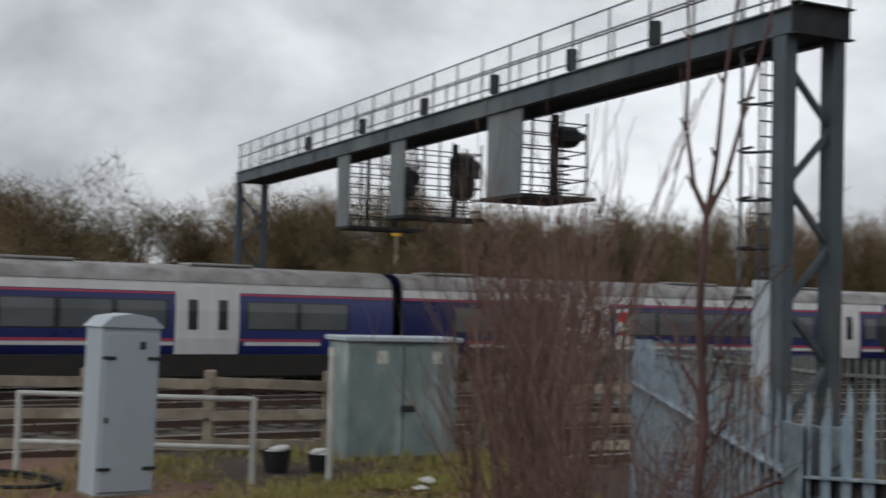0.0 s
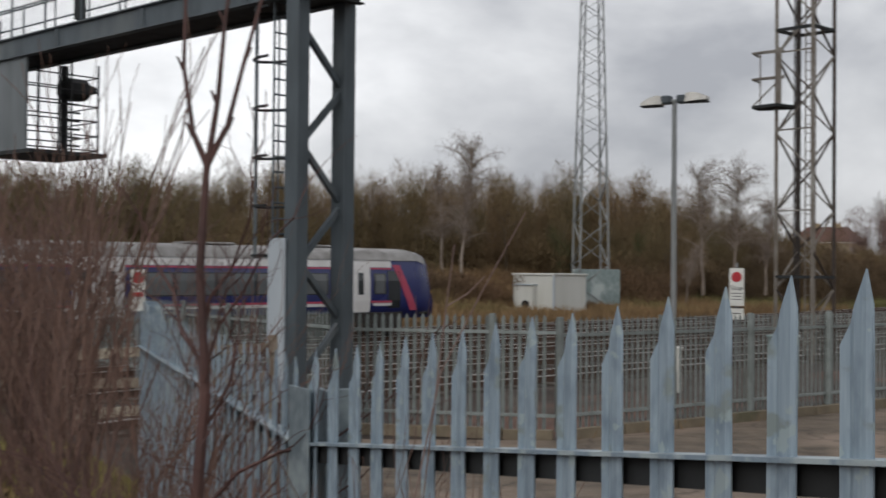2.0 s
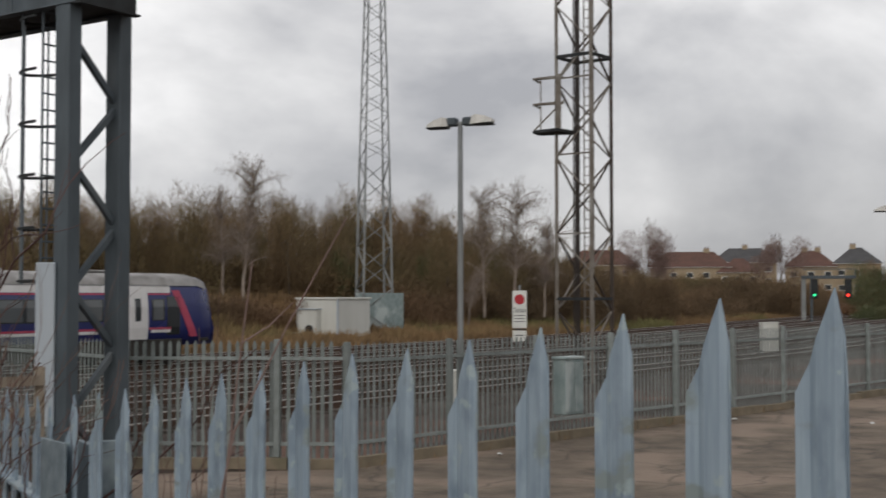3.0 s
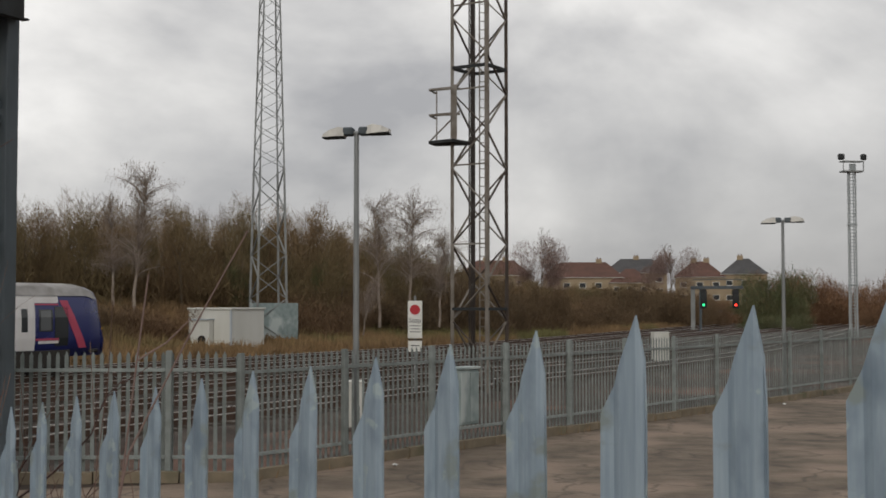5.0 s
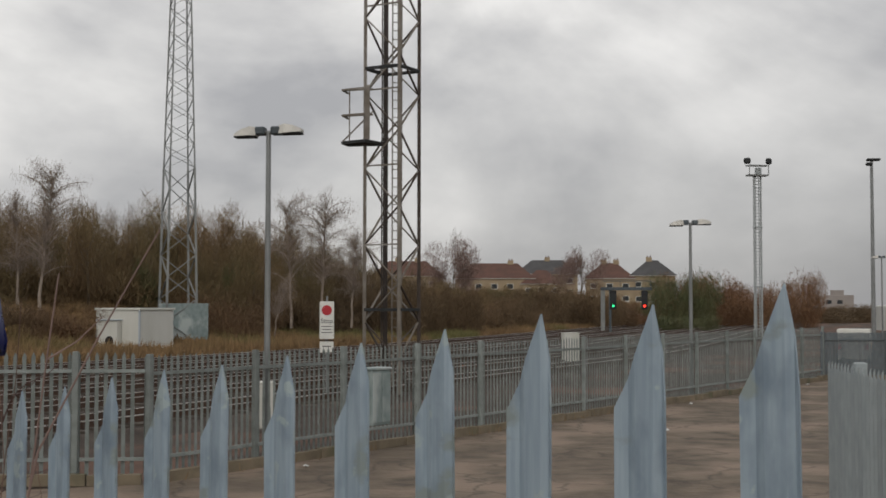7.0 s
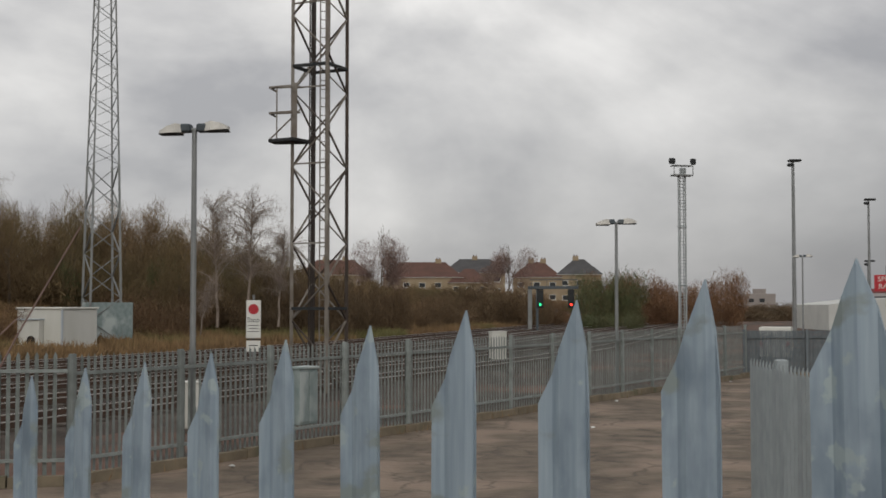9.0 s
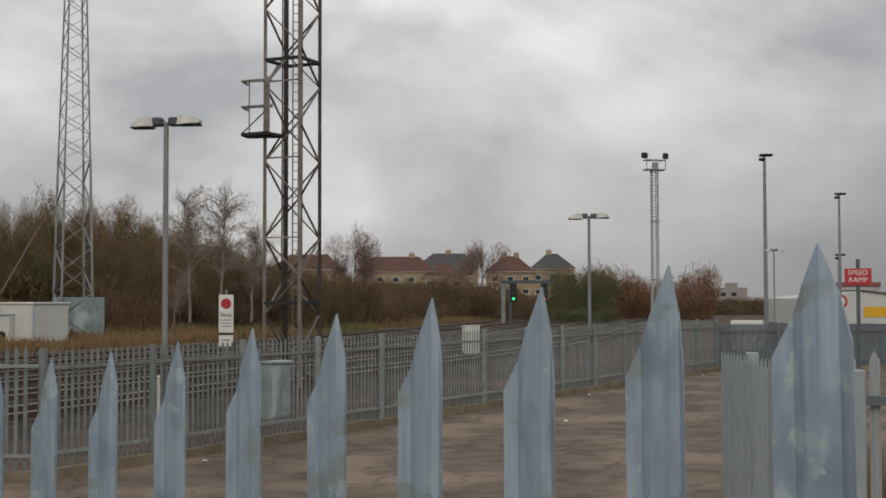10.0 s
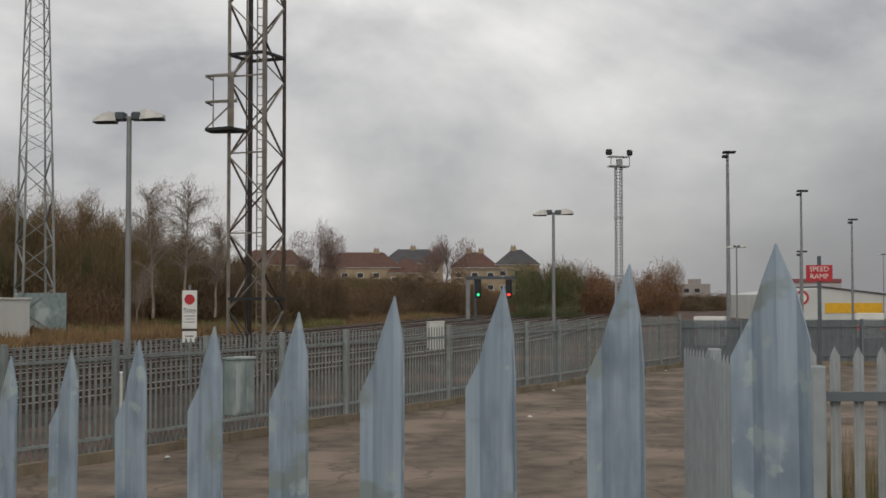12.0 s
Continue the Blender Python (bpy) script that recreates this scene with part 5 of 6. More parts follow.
make_house((60.0, 329.0, 3.6), 18, 10, 7.4, ROOF_RED, -14, "cream rendered house under a brown-red hipped roof", chimneys=(0.36, 0.64), windows=4)
make_house((81.5, 321.0, 3.0), 20, 10, 7.3, ROOF_RED, -16, "cream rendered house under a red tiled roof", chimneys=(0.7,), windows=5)
make_house((92.5, 316.0, 3.0), 10, 9, 5.9, ROOF_RED, -16, "small cream house with a red hipped roof", chimneys=(), windows=3)
make_house((103.0, 346.0, 5.4), 17, 10, 6.8, ROOF_GREY, -18, "cream house under a dark slate roof", chimneys=(0.5,), windows=4)
make_house((109.5, 312.0, 3.4), 12, 10, 6.9, ROOF_RED, -19, "red-roofed house with brick chimneys", chimneys=(0.38, 0.64), windows=3)
make_house((120.0, 309.0, 3.0), 11, 10, 8.0, ROOF_GREY, -19, "cream house with a pyramid slate roof", chimneys=(0.42,), windows=3)


def make_shed():
    t = thing("warehouse", (103.0, 146.0, 0.0), "long white clad depot shed with a yellow fascia", "warehouse", -18)
    w, d, h = 26, 20, 4.1
    g = Geo()
    g.prism([(-w / 2, 0), (w / 2, 0), (w / 2, h - 2.2), (-w / 2 + 8, h), (-w / 2, h - 0.9)], -d / 2, d / 2)
    part("wall", g, SHED_WALL, t)
    part("roof", Geo().bar((-w / 2 + 7.6, 0, h + 0.08), (w / 2 + 0.3, 0, h - 2.1), d + 0.6, 0.14), ROOF_GREY, t)
    part("fascia", Geo().box((-1.5, -d / 2 - 0.03, 1.5), (7.2, 0.1, 1.3), 0, 0.02), YELLOW, t, "yellow fascia panel")
    part("door", Geo().box((7.5, -d / 2 - 0.03, 0.9), (4.2, 0.1, 1.6), 0, 0.02), SHED_GREY, t, "grey roller door")
    part("roundel", Geo().tube((-w / 2 + 5, -d / 2 - 0.02, 2.8), (-w / 2 + 5, -d / 2 - 0.08, 2.8), 0.9, n=24), SIGN_RED, t)
    part("roundel_centre", Geo().tube((-w / 2 + 5, -d / 2 - 0.05, 2.8), (-w / 2 + 5, -d / 2 - 0.12, 2.8), 0.6, n=24), SIGN_WHITE, t)


make_shed()


def make_flats(at, w, h, label, mat, band=None):
    t = thing("block_of_flats", at, label, "block of flats", -29)
    part("wall", Geo().box((0, 0, h / 2), (w, 14, h), 0, 0.1), mat, t)
    if band:
        part("parapet", Geo().box((0, -0.1, h - 0.6), (w + 0.4, 14.4, 1.7), 0, 0.1), band, t, "dull red band along the roof edge")
    else:
        part("lift_house", Geo().box((w * 0.1, 0, h + 0.9), (5, 5, 2.0), 0, 0.1), mat, t)
    for f in range(int(h / 3.2)):
        for i in range(int(w / 4)):
            part("window", Geo().box((-w / 2 + 2 + i * 4, -7.05, 1.8 + f * 3.2), (1.9, 0.12, 1.4), 0, 0.02), WINDOW_GLASS, t)


HAZY_WALL = material("hazy_pale_wall", (0.30, 0.27, 0.25), 0.9, 0, (0.25, 0.225, 0.21), 0.2, 0.5, 0.0)
HAZY_WHITE = material("hazy_white_wall", (0.42, 0.41, 0.41), 0.9, 0, (0.36, 0.35, 0.35), 0.2, 0.5, 0.0)
HAZY_RED = material("hazy_red_band", (0.24, 0.085, 0.085), 0.8, 0, (0.2, 0.08, 0.08), 0.2, 0.5, 0.0)
make_flats((246.0, 446.0, 0.0), 15, 7.6, "distant cream block of flats", HAZY_WALL)
make_flats((289.0, 427.0, 0.0), 19, 9.2, "distant white building with a red roof band", HAZY_WHITE, HAZY_RED)


def make_van(at, rz, mat, label, lit=False):
    t = thing("van", at, label, "van", rz, "vans parked beyond the fence")
    t.scale = (0.88, 0.9, 0.84)
    g = Geo()
    g.prism([(-2.6, 0.35), (2.5, 0.35), (2.6, 1.0), (2.1, 1.2), (1.5, 2.0), (1.2, 2.25), (-2.5, 2.25), (-2.6, 1.8)], -0.95, 0.95)
    part("body", g, mat, t)
    part("windscreen", Geo().box((1.45, -0.96, 1.6), (0.9, 0.03, 0.6), 0, 0.01), GLASS_DARK, t)
    part("stripe", Geo().box((-0.9, -0.965, 1.1), (2.6, 0.03, 0.4), 0, 0.0), YELLOW, t)
    for x in (-1.7, 1.6):
        for s in (-0.9, 0.9):
            wh = part("wheel", Geo().tube((x, s - 0.12, 0.36), (x, s + 0.12, 0.36), 0.36, n=18), RUBBER, t)
            part("rim", Geo().tube((x, s - 0.125, 0.36), (x, s + 0.125, 0.36), 0.2, n=12), GALV_PALE, wh)
    for s in (-0.8, 0.8):
        part("tail_lamp", Geo().box((-2.63, s, 1.15), (0.06, 0.16, 0.34), 0, 0.01), RED_LIGHT if lit else SIGN_RED, t, "red tail lamp")


make_van((37.2, 65.1, 0.0), 58, BOX_WHITE, "white van with a yellow stripe")
make_van((54.0, 73.2, 0.0), 52, BOX_WHITE, "pale van seen from behind with red tail lamps", True)


def make_depot():
    t = thing("depot_building", (-41.0, 31.0, 0.3), "low white-roofed building beyond the train", "building", 63)
    part("wall", Geo().box((0, 0, 1.4), (16, 8, 2.8), 0, 0.05), SHED_WALL, t)
    g = Geo().prism([(-4.6, 2.8), (4.6, 2.8), (0, 4.0)], -8.4, 8.4)
    r = part("roof", g, BOX_WHITE, t, "white metal roof")
    r.matrix_basis = pose(0, 0, 0, 0, 0, 90)


make_depot()
pole = thing("trackside_post", (-34.7, 59.6, 1.5), "slim pale post standing beyond the tracks", "post")
part("shaft", Geo().tube((0, 0, 0), (0, 0, 5.2), 0.13, 0.11, 8), TIMBER, pole)
part("cap", Geo().box((0, 0, 5.3), (0.5, 0.3, 0.3), 0, 0.04), YELLOW, pole)


# ---------------------------------------------------------------- plants
def limb(g, p, d, length, r, rng, depth, bend=0.25, n=4, split=(2, 3), spread=0.6, up=0.15, shrink=0.68):
    """A branch that bends, thins and divides."""
    segs = 3
    q = Vector(p)
    d = Vector(d).normalized()
    for i in range(segs):
        e = (d + Vector((rng.uniform(-1, 1), rng.uniform(-1, 1), rng.uniform(-1, 1))) * bend * 0.5 + Vector((0, 0, up * 0.3))).normalized()
        nq = q + e * (length / segs)
        r1 = r * (1 - 0.25 * (i + 1) / segs)
        g.tube(q, nq, r * (1 - 0.25 * i / segs), r1, n, False)
        if depth > 0 and i < segs - 1 and rng.random() < 0.75:
            s = (e + Vector((rng.uniform(-1, 1), rng.uniform(-1, 1), rng.uniform(-0.3, 0.8))) * spread).normalized()
            limb(g, nq, s, length * shrink * rng.uniform(0.6, 1.0), r1 * 0.55, rng, depth - 1, bend, max(3, n - 1), split, spread, up, shrink)
        q, d = nq, e
    if depth > 0:
        for k in range(rng.randint(*split)):
            s = (d + Vector((rng.uniform(-1, 1), rng.uniform(-1, 1), rng.uniform(-0.3, 0.8))) * spread).normalized()
            limb(g, q, s, length * shrink * rng.uniform(0.8, 1.1), r * 0.6, rng, depth - 1, bend, max(3, n - 1), split, spread, up, shrink)


def twig_cloud(rng, count, size, squash, length, width, rise=0.6, hollow=0.0):
    """Thin blades strewn through a rounded, uneven volume; vertices three by three."""
    out = np.zeros((count * 3, 3))
    lumps = [(np.array([rng.uniform(-0.7, 0.7), rng.uniform(-0.7, 0.7), rng.uniform(0.1, 0.85)]), rng.uniform(0.28, 0.5)) for _ in range(9)]
    for i in range(count):
        c, r = lumps[rng.randrange(len(lumps))]
        v = np.array([rng.gauss(0, 1), rng.gauss(0, 1), rng.gauss(0, 1)])
        v = v / (np.linalg.norm(v) + 1e-6) * r * rng.random() ** 0.4
        p = (c + v) * np.array([size, size, size * squash])
        d = np.array([rng.uniform(-1, 1), rng.uniform(-1, 1), rng.uniform(-0.3, 1) + rise])
        d = d / np.linalg.norm(d) * length * rng.uniform(0.5, 1.3)
        s = np.cross(d, [rng.uniform(-1, 1), rng.uniform(-1, 1), rng.uniform(-1, 1)])
        s = s / (np.linalg.norm(s) + 1e-6) * width * rng.uniform(0.6, 1.4)
        out[3 * i], out[3 * i + 1], out[3 * i + 2] = p - s, p + s, p + d
    return out


def blades_object(name, clouds, mat, label, category, kind="stuff"):
    v = np.concatenate(clouds)
    n = len(v) // 3
    me = bpy.data.meshes.new(name)
    me.from_pydata(v.tolist(), [], np.arange(n * 3).reshape(n, 3).tolist())
    me.materials.append(mat)
    return tagged(new(name, me), label, category, "", kind)


def turned(v, angle, s, at):
    c, k = math.cos(angle), math.sin(angle)
    out = np.empty_like(v)
    out[:, 0] = (v[:, 0] * c - v[:, 1] * k) * s[0] + at[0]
    out[:, 1] = (v[:, 0] * k + v[:, 1] * c) * s[0] + at[1]
    out[:, 2] = v[:, 2] * s[1] + at[2]
    return out


def make_woodland():
    """The bare wood on the bank: stems and limbs in one mesh, twigs in another."""
    rng = random.Random(11)
    protos = [twig_cloud(random.Random(k), 3400, 2.7, 2.1, 0.85, 0.0145, 0.55) for k in range(5)]
    fine = [twig_cloud(random.Random(60 + k), 3000, 2.7, 2.1, 0.95, 0.011, 0.9) for k in range(3)]
    low = [twig_cloud(random.Random(20 + k), 1500, 2.6, 0.95, 0.75, 0.032, 0.45) for k in range(4)]
    stems, twigs, ivy, pale = Geo(), [], [], []
    count = 0
    for row in range(7):
        m = 17 + row * 6.0
        y = -20.0
        while y < 330:
            y += rng.uniform(2.6, 4.6) * (1 + max(0, y - 60) / 90)
            mm = m + rng.uniform(-2.5, 2.5)
            p = offset_track(y, -mm)
            x, yy = p.x, p.y
            z = height(x, yy)
            dist = math.hypot(x, yy)
            az = math.degrees(math.atan2(-x, yy))
            if az > 58 or yy < 12:
                continue
            tall = 8.6 + 1.2 * noise.noise((x * 0.06, yy * 0.06, 3.0)) * 2 + rng.uniform(-0.8, 0.9)
            if az < -5.5:
                tall *= max(0.42, 1 - (-5.5 - az) * 0.10)
            if az > 5:
                tall *= 1 - 0.24 * smooth_step(5, 14, az)
            tall -= max(0, z - 3.4) * 0.9
            if row == 0 and rng.random() < 0.6 or (az < 9 and mm < 17):
                continue
            if row < 2 and 1.5 < az < 15:
                continue
            if row < 2:
                tall *= 0.72
            if row < 5:
                tall *= 0.93
            tall = max(2.4, tall)
            k = rng.randrange(5)
            s = tall / 6.9
            full = 0.82 + 0.5 * smooth_step(14, 22, az)
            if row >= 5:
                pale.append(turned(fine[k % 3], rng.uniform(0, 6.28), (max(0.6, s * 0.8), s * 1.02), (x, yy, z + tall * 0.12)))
            else:
                twigs.append(turned(protos[k], rng.uniform(0, 6.28), (max(0.65, s * full), s), (x, yy, z + tall * 0.10)))
            twigs.append(turned(low[k % 4], rng.uniform(0, 6.28), (1.0, 0.8 + 0.5 * s), (x + rng.uniform(-1.5, 1.5), yy + rng.uniform(-1.5, 1.5), z - 0.4)))
            lean = Vector((rng.uniform(-0.12, 0.12), rng.uniform(-0.12, 0.12), 1))
            stems.tube((x, yy, z - 0.2), Vector((x, yy, z)) + lean * tall * 0.62, 0.13 * s, 0.05 * s, 5, False)
            for b in range(5):
                q = Vector((x, yy, z)) + lean * tall * rng.uniform(0.25, 0.62)
                e = q + Vector((rng.uniform(-1, 1), rng.uniform(-1, 1), rng.uniform(0.9, 1.8))) * tall * 0.16
                stems.tube(q, e, 0.045 * s, 0.015, 3, False)
            if rng.random() < 0.2:
                ivy.append(turned(protos[(k + 1) % 5], rng.uniform(0, 6.28), (0.55, 0.72 * s), (x, yy, z + 0.5)))
            count += 1
    single("woodland_stems", stems, BARK, "bare brown trunks and limbs of the wood on the bank", "woodland", "stuff")
    blades_object("woodland", twigs, WOOD_TWIGS, "dense brown leafless wood along the railway bank", "woodland")
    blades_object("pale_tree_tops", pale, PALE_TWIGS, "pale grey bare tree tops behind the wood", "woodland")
    blades_object("ivy", ivy, IVY, "dark green ivy among the bare trees", "ivy")


make_woodland()


def make_bank_grass():
    rng = random.Random(5)
    proto = twig_cloud(random.Random(77), 420, 1.5, 0.22, 0.5, 0.045, 0.8)
    out = []
    for i in range(2600):
        y = rng.uniform(10, 190) if i < 1500 else rng.uniform(50, 100)
        p = offset_track(y, -rng.uniform(7.5, 30))
        if abs(p.x + 2.5) < 3.4 and abs(p.y - 83) < 4.5:
            continue
        out.append(turned(proto, rng.uniform(0, 6.28), (rng.uniform(0.7, 1.3), rng.uniform(0.6, 1.6)), (p.x, p.y, height(p.x, p.y) - 0.12)))
    blades_object("bank_grass", out, BANK_GRASS, "long dead brown grass on the railway bank", "grass")


make_bank_grass()


def make_tree(at, tall, label, bark, twig, seed, spread=0.5, twigs=1500, width=1.5, thick=0.0015):
    """A single bare tree: trunk with limbs, and a crown of fine twigs."""
    rng = random.Random(seed)
    t = thing("bare_tree", at, label, "tree", group="single bare trees")
    g = Geo()
    limb(g, (0, 0, -0.3), (rng.uniform(-0.06, 0.06), 0, 1), tall * 0.5, tall * 0.0125, rng, 5, 0.2, 6, (2, 2), spread, 0.3, 0.60)
    part("trunk", g, bark, t)
    v = twig_cloud(rng, twigs, width, tall * 0.62 / width, tall * 0.085, tall * thick, 0.7)
    v[:, 2] += tall * 0.30
    me = bpy.data.meshes.new("crown")
    me.from_pydata(v.tolist(), [], np.arange(len(v)).reshape(-1, 3).tolist())
    me.materials.append(twig)
    part("crown", me, twig, t, "fine bare twigs")
    return t


def make_birch(at, tall, lean, seed, label, crown=2.2, limbs=40):
    """A pale forked stem with side limbs, and a crown of fine hanging twigs."""
    rng = random.Random(seed)
    t = thing("birch", at, label, "tree", group="birches before the wood")
    trunk, joints = Geo(), []
    for i in range(10):
        joints.append(Vector((lean * (i / 9) ** 1.5 + 0.05 * math.sin(i * 2.1), 0.04 * math.cos(i * 1.7), tall * 0.92 * i / 9 - 0.2 * (i == 0))))
    trunk.taper(joints, [tall * 0.0125 * (1 - i / 10.5) for i in range(10)], 7)
    part("trunk", trunk, BIRCH, t, "whitish birch stem")
    v = []
    for k in range(limbs):
        f = rng.uniform(0.34, 0.97)
        p = joints[0].lerp(joints[-1], f)
        p.x = lean * (f * 0.92) ** 1.5
        a, reach = rng.uniform(0, 6.283), crown * rng.uniform(0.45, 1.0) * (1.15 - abs(f - 0.6))
        bough, q = [p], p
        d = Vector((math.cos(a), math.sin(a), rng.uniform(0.7, 1.5))).normalized()
        for n in range(5):
            e = q + d * reach / 4
            bough.append(e)
            for h in range(30):
                c = q.lerp(e, rng.random()) + Vector((rng.gauss(0, 0.22), rng.gauss(0, 0.22), rng.gauss(0.05, 0.22)))
                w = Vector((rng.uniform(-0.3, 0.3), rng.uniform(-0.3, 0.3), rng.uniform(-0.7, 0.5))) * 0.85
                o = Vector((rng.uniform(-1, 1), rng.uniform(-1, 1), 0)).normalized() * 0.0105
                v += [tuple(c - o), tuple(c + o), tuple(c + w)]
            q, d = e, (d + Vector((rng.uniform(-0.25, 0.25), rng.uniform(-0.25, 0.25), -0.22))).normalized()
        part("limb", Geo().taper(bough, [0.045 * (1 - n / 5.5) * tall / 11 for n in range(6)], 4), BIRCH, t)
    me = bpy.data.meshes.new("crown")
    me.from_pydata(v, [], np.arange(len(v)).reshape(-1, 3).tolist())
    me.materials.append(PALE_TWIGS)
    part("crown", me, PALE_TWIGS, t, "fine hanging bare twigs")


make_birch((-8.7, 88.0, 1.6), 11.0, 0.9, 3, "slender pale birch with bare drooping twigs", 2.9, 46)
make_birch((-10.2, 90.0, 1.8), 9.8, -0.3, 4, "thin grey birch beside a paler one", 1.7, 24)
make_birch((9.0, 100.0, 1.6), 10.0, -0.5, 8, "pale leafless birch at the edge of the wood", 3.0)
make_birch((11.5, 101.0, 1.6), 10.6, 0.3, 9, "pale leafless birch at the edge of the wood", 3.2, 48)
make_birch((14.0, 102.0, 1.6), 8.0, 0.5, 10, "low pale leafless birch at the edge of the wood", 2.6)
make_birch((7.1, 92.0, 1.2), 4.2, 1.1, 12, "small leaning pale birch below the wood", 0.8, 12)
make_tree((53.5, 245.0, 2.2), 13.5, "bare reddish tree standing before the houses", BARK, BIRCH_TWIG, 27, 0.75, 6500, 6.4, 0.0024)
make_tree((93.0, 286.0, 2.6), 13.0, "bare grey-brown tree standing before the houses", BARK, BIRCH_TWIG, 36, 0.75, 6500, 6.4, 0.0024)
make_tree((-38.0, 66.0, 3.0), 9.5, "bare tree rising above the wood", BARK, BIRCH_TWIG, 14, 0.5, 2400, 2.0)


def make_far_bushes():
    rng = random.Random(31)
    proto = [twig_cloud(random.Random(40 + k), 4200, 5.6, 1.0, 0.8, 0.03, 0.45) for k in range(4)]
    brown, green = [], []
    # belts of scrub: bearing and distance of both ends, clumps, width, height, kind
    belts = ((-9.5, -21.0, 150, 212, 12, 2.4, 1.0, 0), (-22.2, -23.4, 200, 196, 3, 2.3, 3.3, 1), (-24.0, -26.0, 200, 212, 3, 2.5, 3.0, 0),
             (-27.2, -27.3, 190, 190, 1, 2.2, 3.3, 0), (-28.2, -38.0, 260, 310, 8, 3.5, 1.5, 0), (-22.0, -23.0, 170, 168, 2, 1.5, 1.0, 2),
             (-1.8, -15.4, 93, 158, 11, 1.5, 1.5, 0), (5.2, 9.0, 84, 76, 3, 1.3, 1.2, 0),
             (-11.2, -13.0, 124, 130, 3, 1.2, 2.1, 0), (-16.2, -18.3, 182, 186, 2, 2.2, 2.7, 0), (-19.4, -20.2, 186, 188, 1, 1.3, 1.9, 0),
             (-7.4, -9.6, 118, 122, 2, 1.8, 2.6, 0), (-14.3, -15.3, 170, 172, 1, 1.3, 1.7, 0))
    for az0, az1, d0, d1, count, w, h, kind in belts:
        for i in range(count):
            f = i / max(1, count - 1)
            for j in range(3):
                a, d = radians(az0 + (az1 - az0) * f + rng.uniform(-0.5, 0.5)), (d0 + (d1 - d0) * f) * rng.uniform(0.97, 1.05)
                x, y = -math.sin(a) * d, math.cos(a) * d
                v = turned(proto[rng.randrange(4)], rng.uniform(0, 6.28), (w * 0.375, h * 0.5 * rng.uniform(0.6, 0.95)), (x, y, height(x, y) - 0.5))
                (green if kind == 2 or (kind == 1 and j != 1) else brown).append(v)
    blades_object("far_scrub", brown, SCRUB_TWIGS, "brown leafless scrub below the houses", "scrub")
    blades_object("far_evergreens", green, SHRUB_GREEN, "dull green shrubs beyond the railway", "shrubs")


make_far_bushes()


# ---------------------------------------------------------------- verge: shrub, sapling, grass, litter
def make_sapling():
    rng = random.Random(2)
    t = thing("sapling", (-1.09, 3.24, 1.3), "dark red-brown bare sapling with forked upright twigs", "sapling")
    g = Geo()
    stem = [(-0.05, 0.02, 0), (0.0, 0.0, 0.5), (-0.022, -0.01, 1.0), (0.012, -0.01, 1.42), (-0.008, -0.02, 1.8), (0.01, -0.02, 2.12)]
    for i, (a, b) in enumerate(zip(stem, stem[1:])):
        g.tube(a, b, 0.026 - 0.003 * i, 0.023 - 0.003 * i, 7)
    tagged(part("stem", g, SAPLING_BARK, t), kind="stuff")
    tip = Vector(stem[-1])
    side = Vector((0.93, 0.33, 0))
    for steps in (((-0.045, 0.1), (-0.075, 0.3), (-0.07, 0.6), (-0.09, 0.95)), ((0.06, 0.12), (0.115, 0.34), (0.19, 0.62), (0.24, 0.85)), ((0.03, 0.2), (0.05, 0.45), (0.1, 0.8))):
        b, q, r = Geo(), tip, 0.0115
        for k, z in steps:
            e = tip + side * k + Vector((0, 0, z))
            b.tube(q, e, r, r * 0.78, 5)
            b.tube(e - Vector((0, 0, 0.01)), e + side * (0.02 if k > 0.05 else -0.02) + Vector((0, 0, 0.03)), r * 0.7, r * 0.3, 4)
            q, r = e, r * 0.78
        part("branch", b, SAPLING_BARK, t)
    for z, d, l in ((1.15, (-0.5, 0.2, 1), 0.45), (1.3, (0.6, 0, 0.6), 0.3), (0.8, (0.7, -0.2, 0.5), 0.4), (1.5, (-0.6, 0.1, 0.7), 0.4), (0.6, (-0.5, -0.2, 0.9), 0.5), (0.9, (0.5, 0.3, 0.4), 0.4), (0.45, (0.8, 0.1, 0.7), 0.55), (0.7, (-0.8, 0.0, 0.7), 0.5), (1.05, (0.9, 0.2, 0.5), 0.5), (1.4, (0.5, -0.3, 0.9), 0.4), (0.35, (-0.7, 0.3, 0.8), 0.6), (1.6, (0.4, 0.2, 1), 0.35)):
        b = Geo()
        limb(b, (0, 0, z), d, l, 0.0065, rng, 3, 0.75, 4, (1, 2), 0.6, 0.25)
        tagged(part("branch", b, SAPLING_BARK, t), kind="stuff")


make_sapling()


def make_shrub(at, stems, tall, spread, seed, label, depth=2, r=0.012, slim=0.5, fan=0.45):
    rng = random.Random(seed)
    t = thing("bare_shrub", at, label, "shrub", group="bare shrubs on the verge")
    for i in range(stems):
        g = Geo()
        a = rng.uniform(0, 6.28)
        d = Vector((math.cos(a) * spread * rng.random(), math.sin(a) * spread * rng.random(), 1))
        o = Vector((math.cos(a), math.sin(a), 0)) * rng.random() * slim
        limb(g, o, d, tall * rng.uniform(0.35, 0.6), r * rng.uniform(0.6, 1.2), rng, depth, 0.42, 4, (2, 2), fan, 0.3, 0.66)
        tagged(part("stem", g, TWIG_RED, t), kind="stuff")
    return t


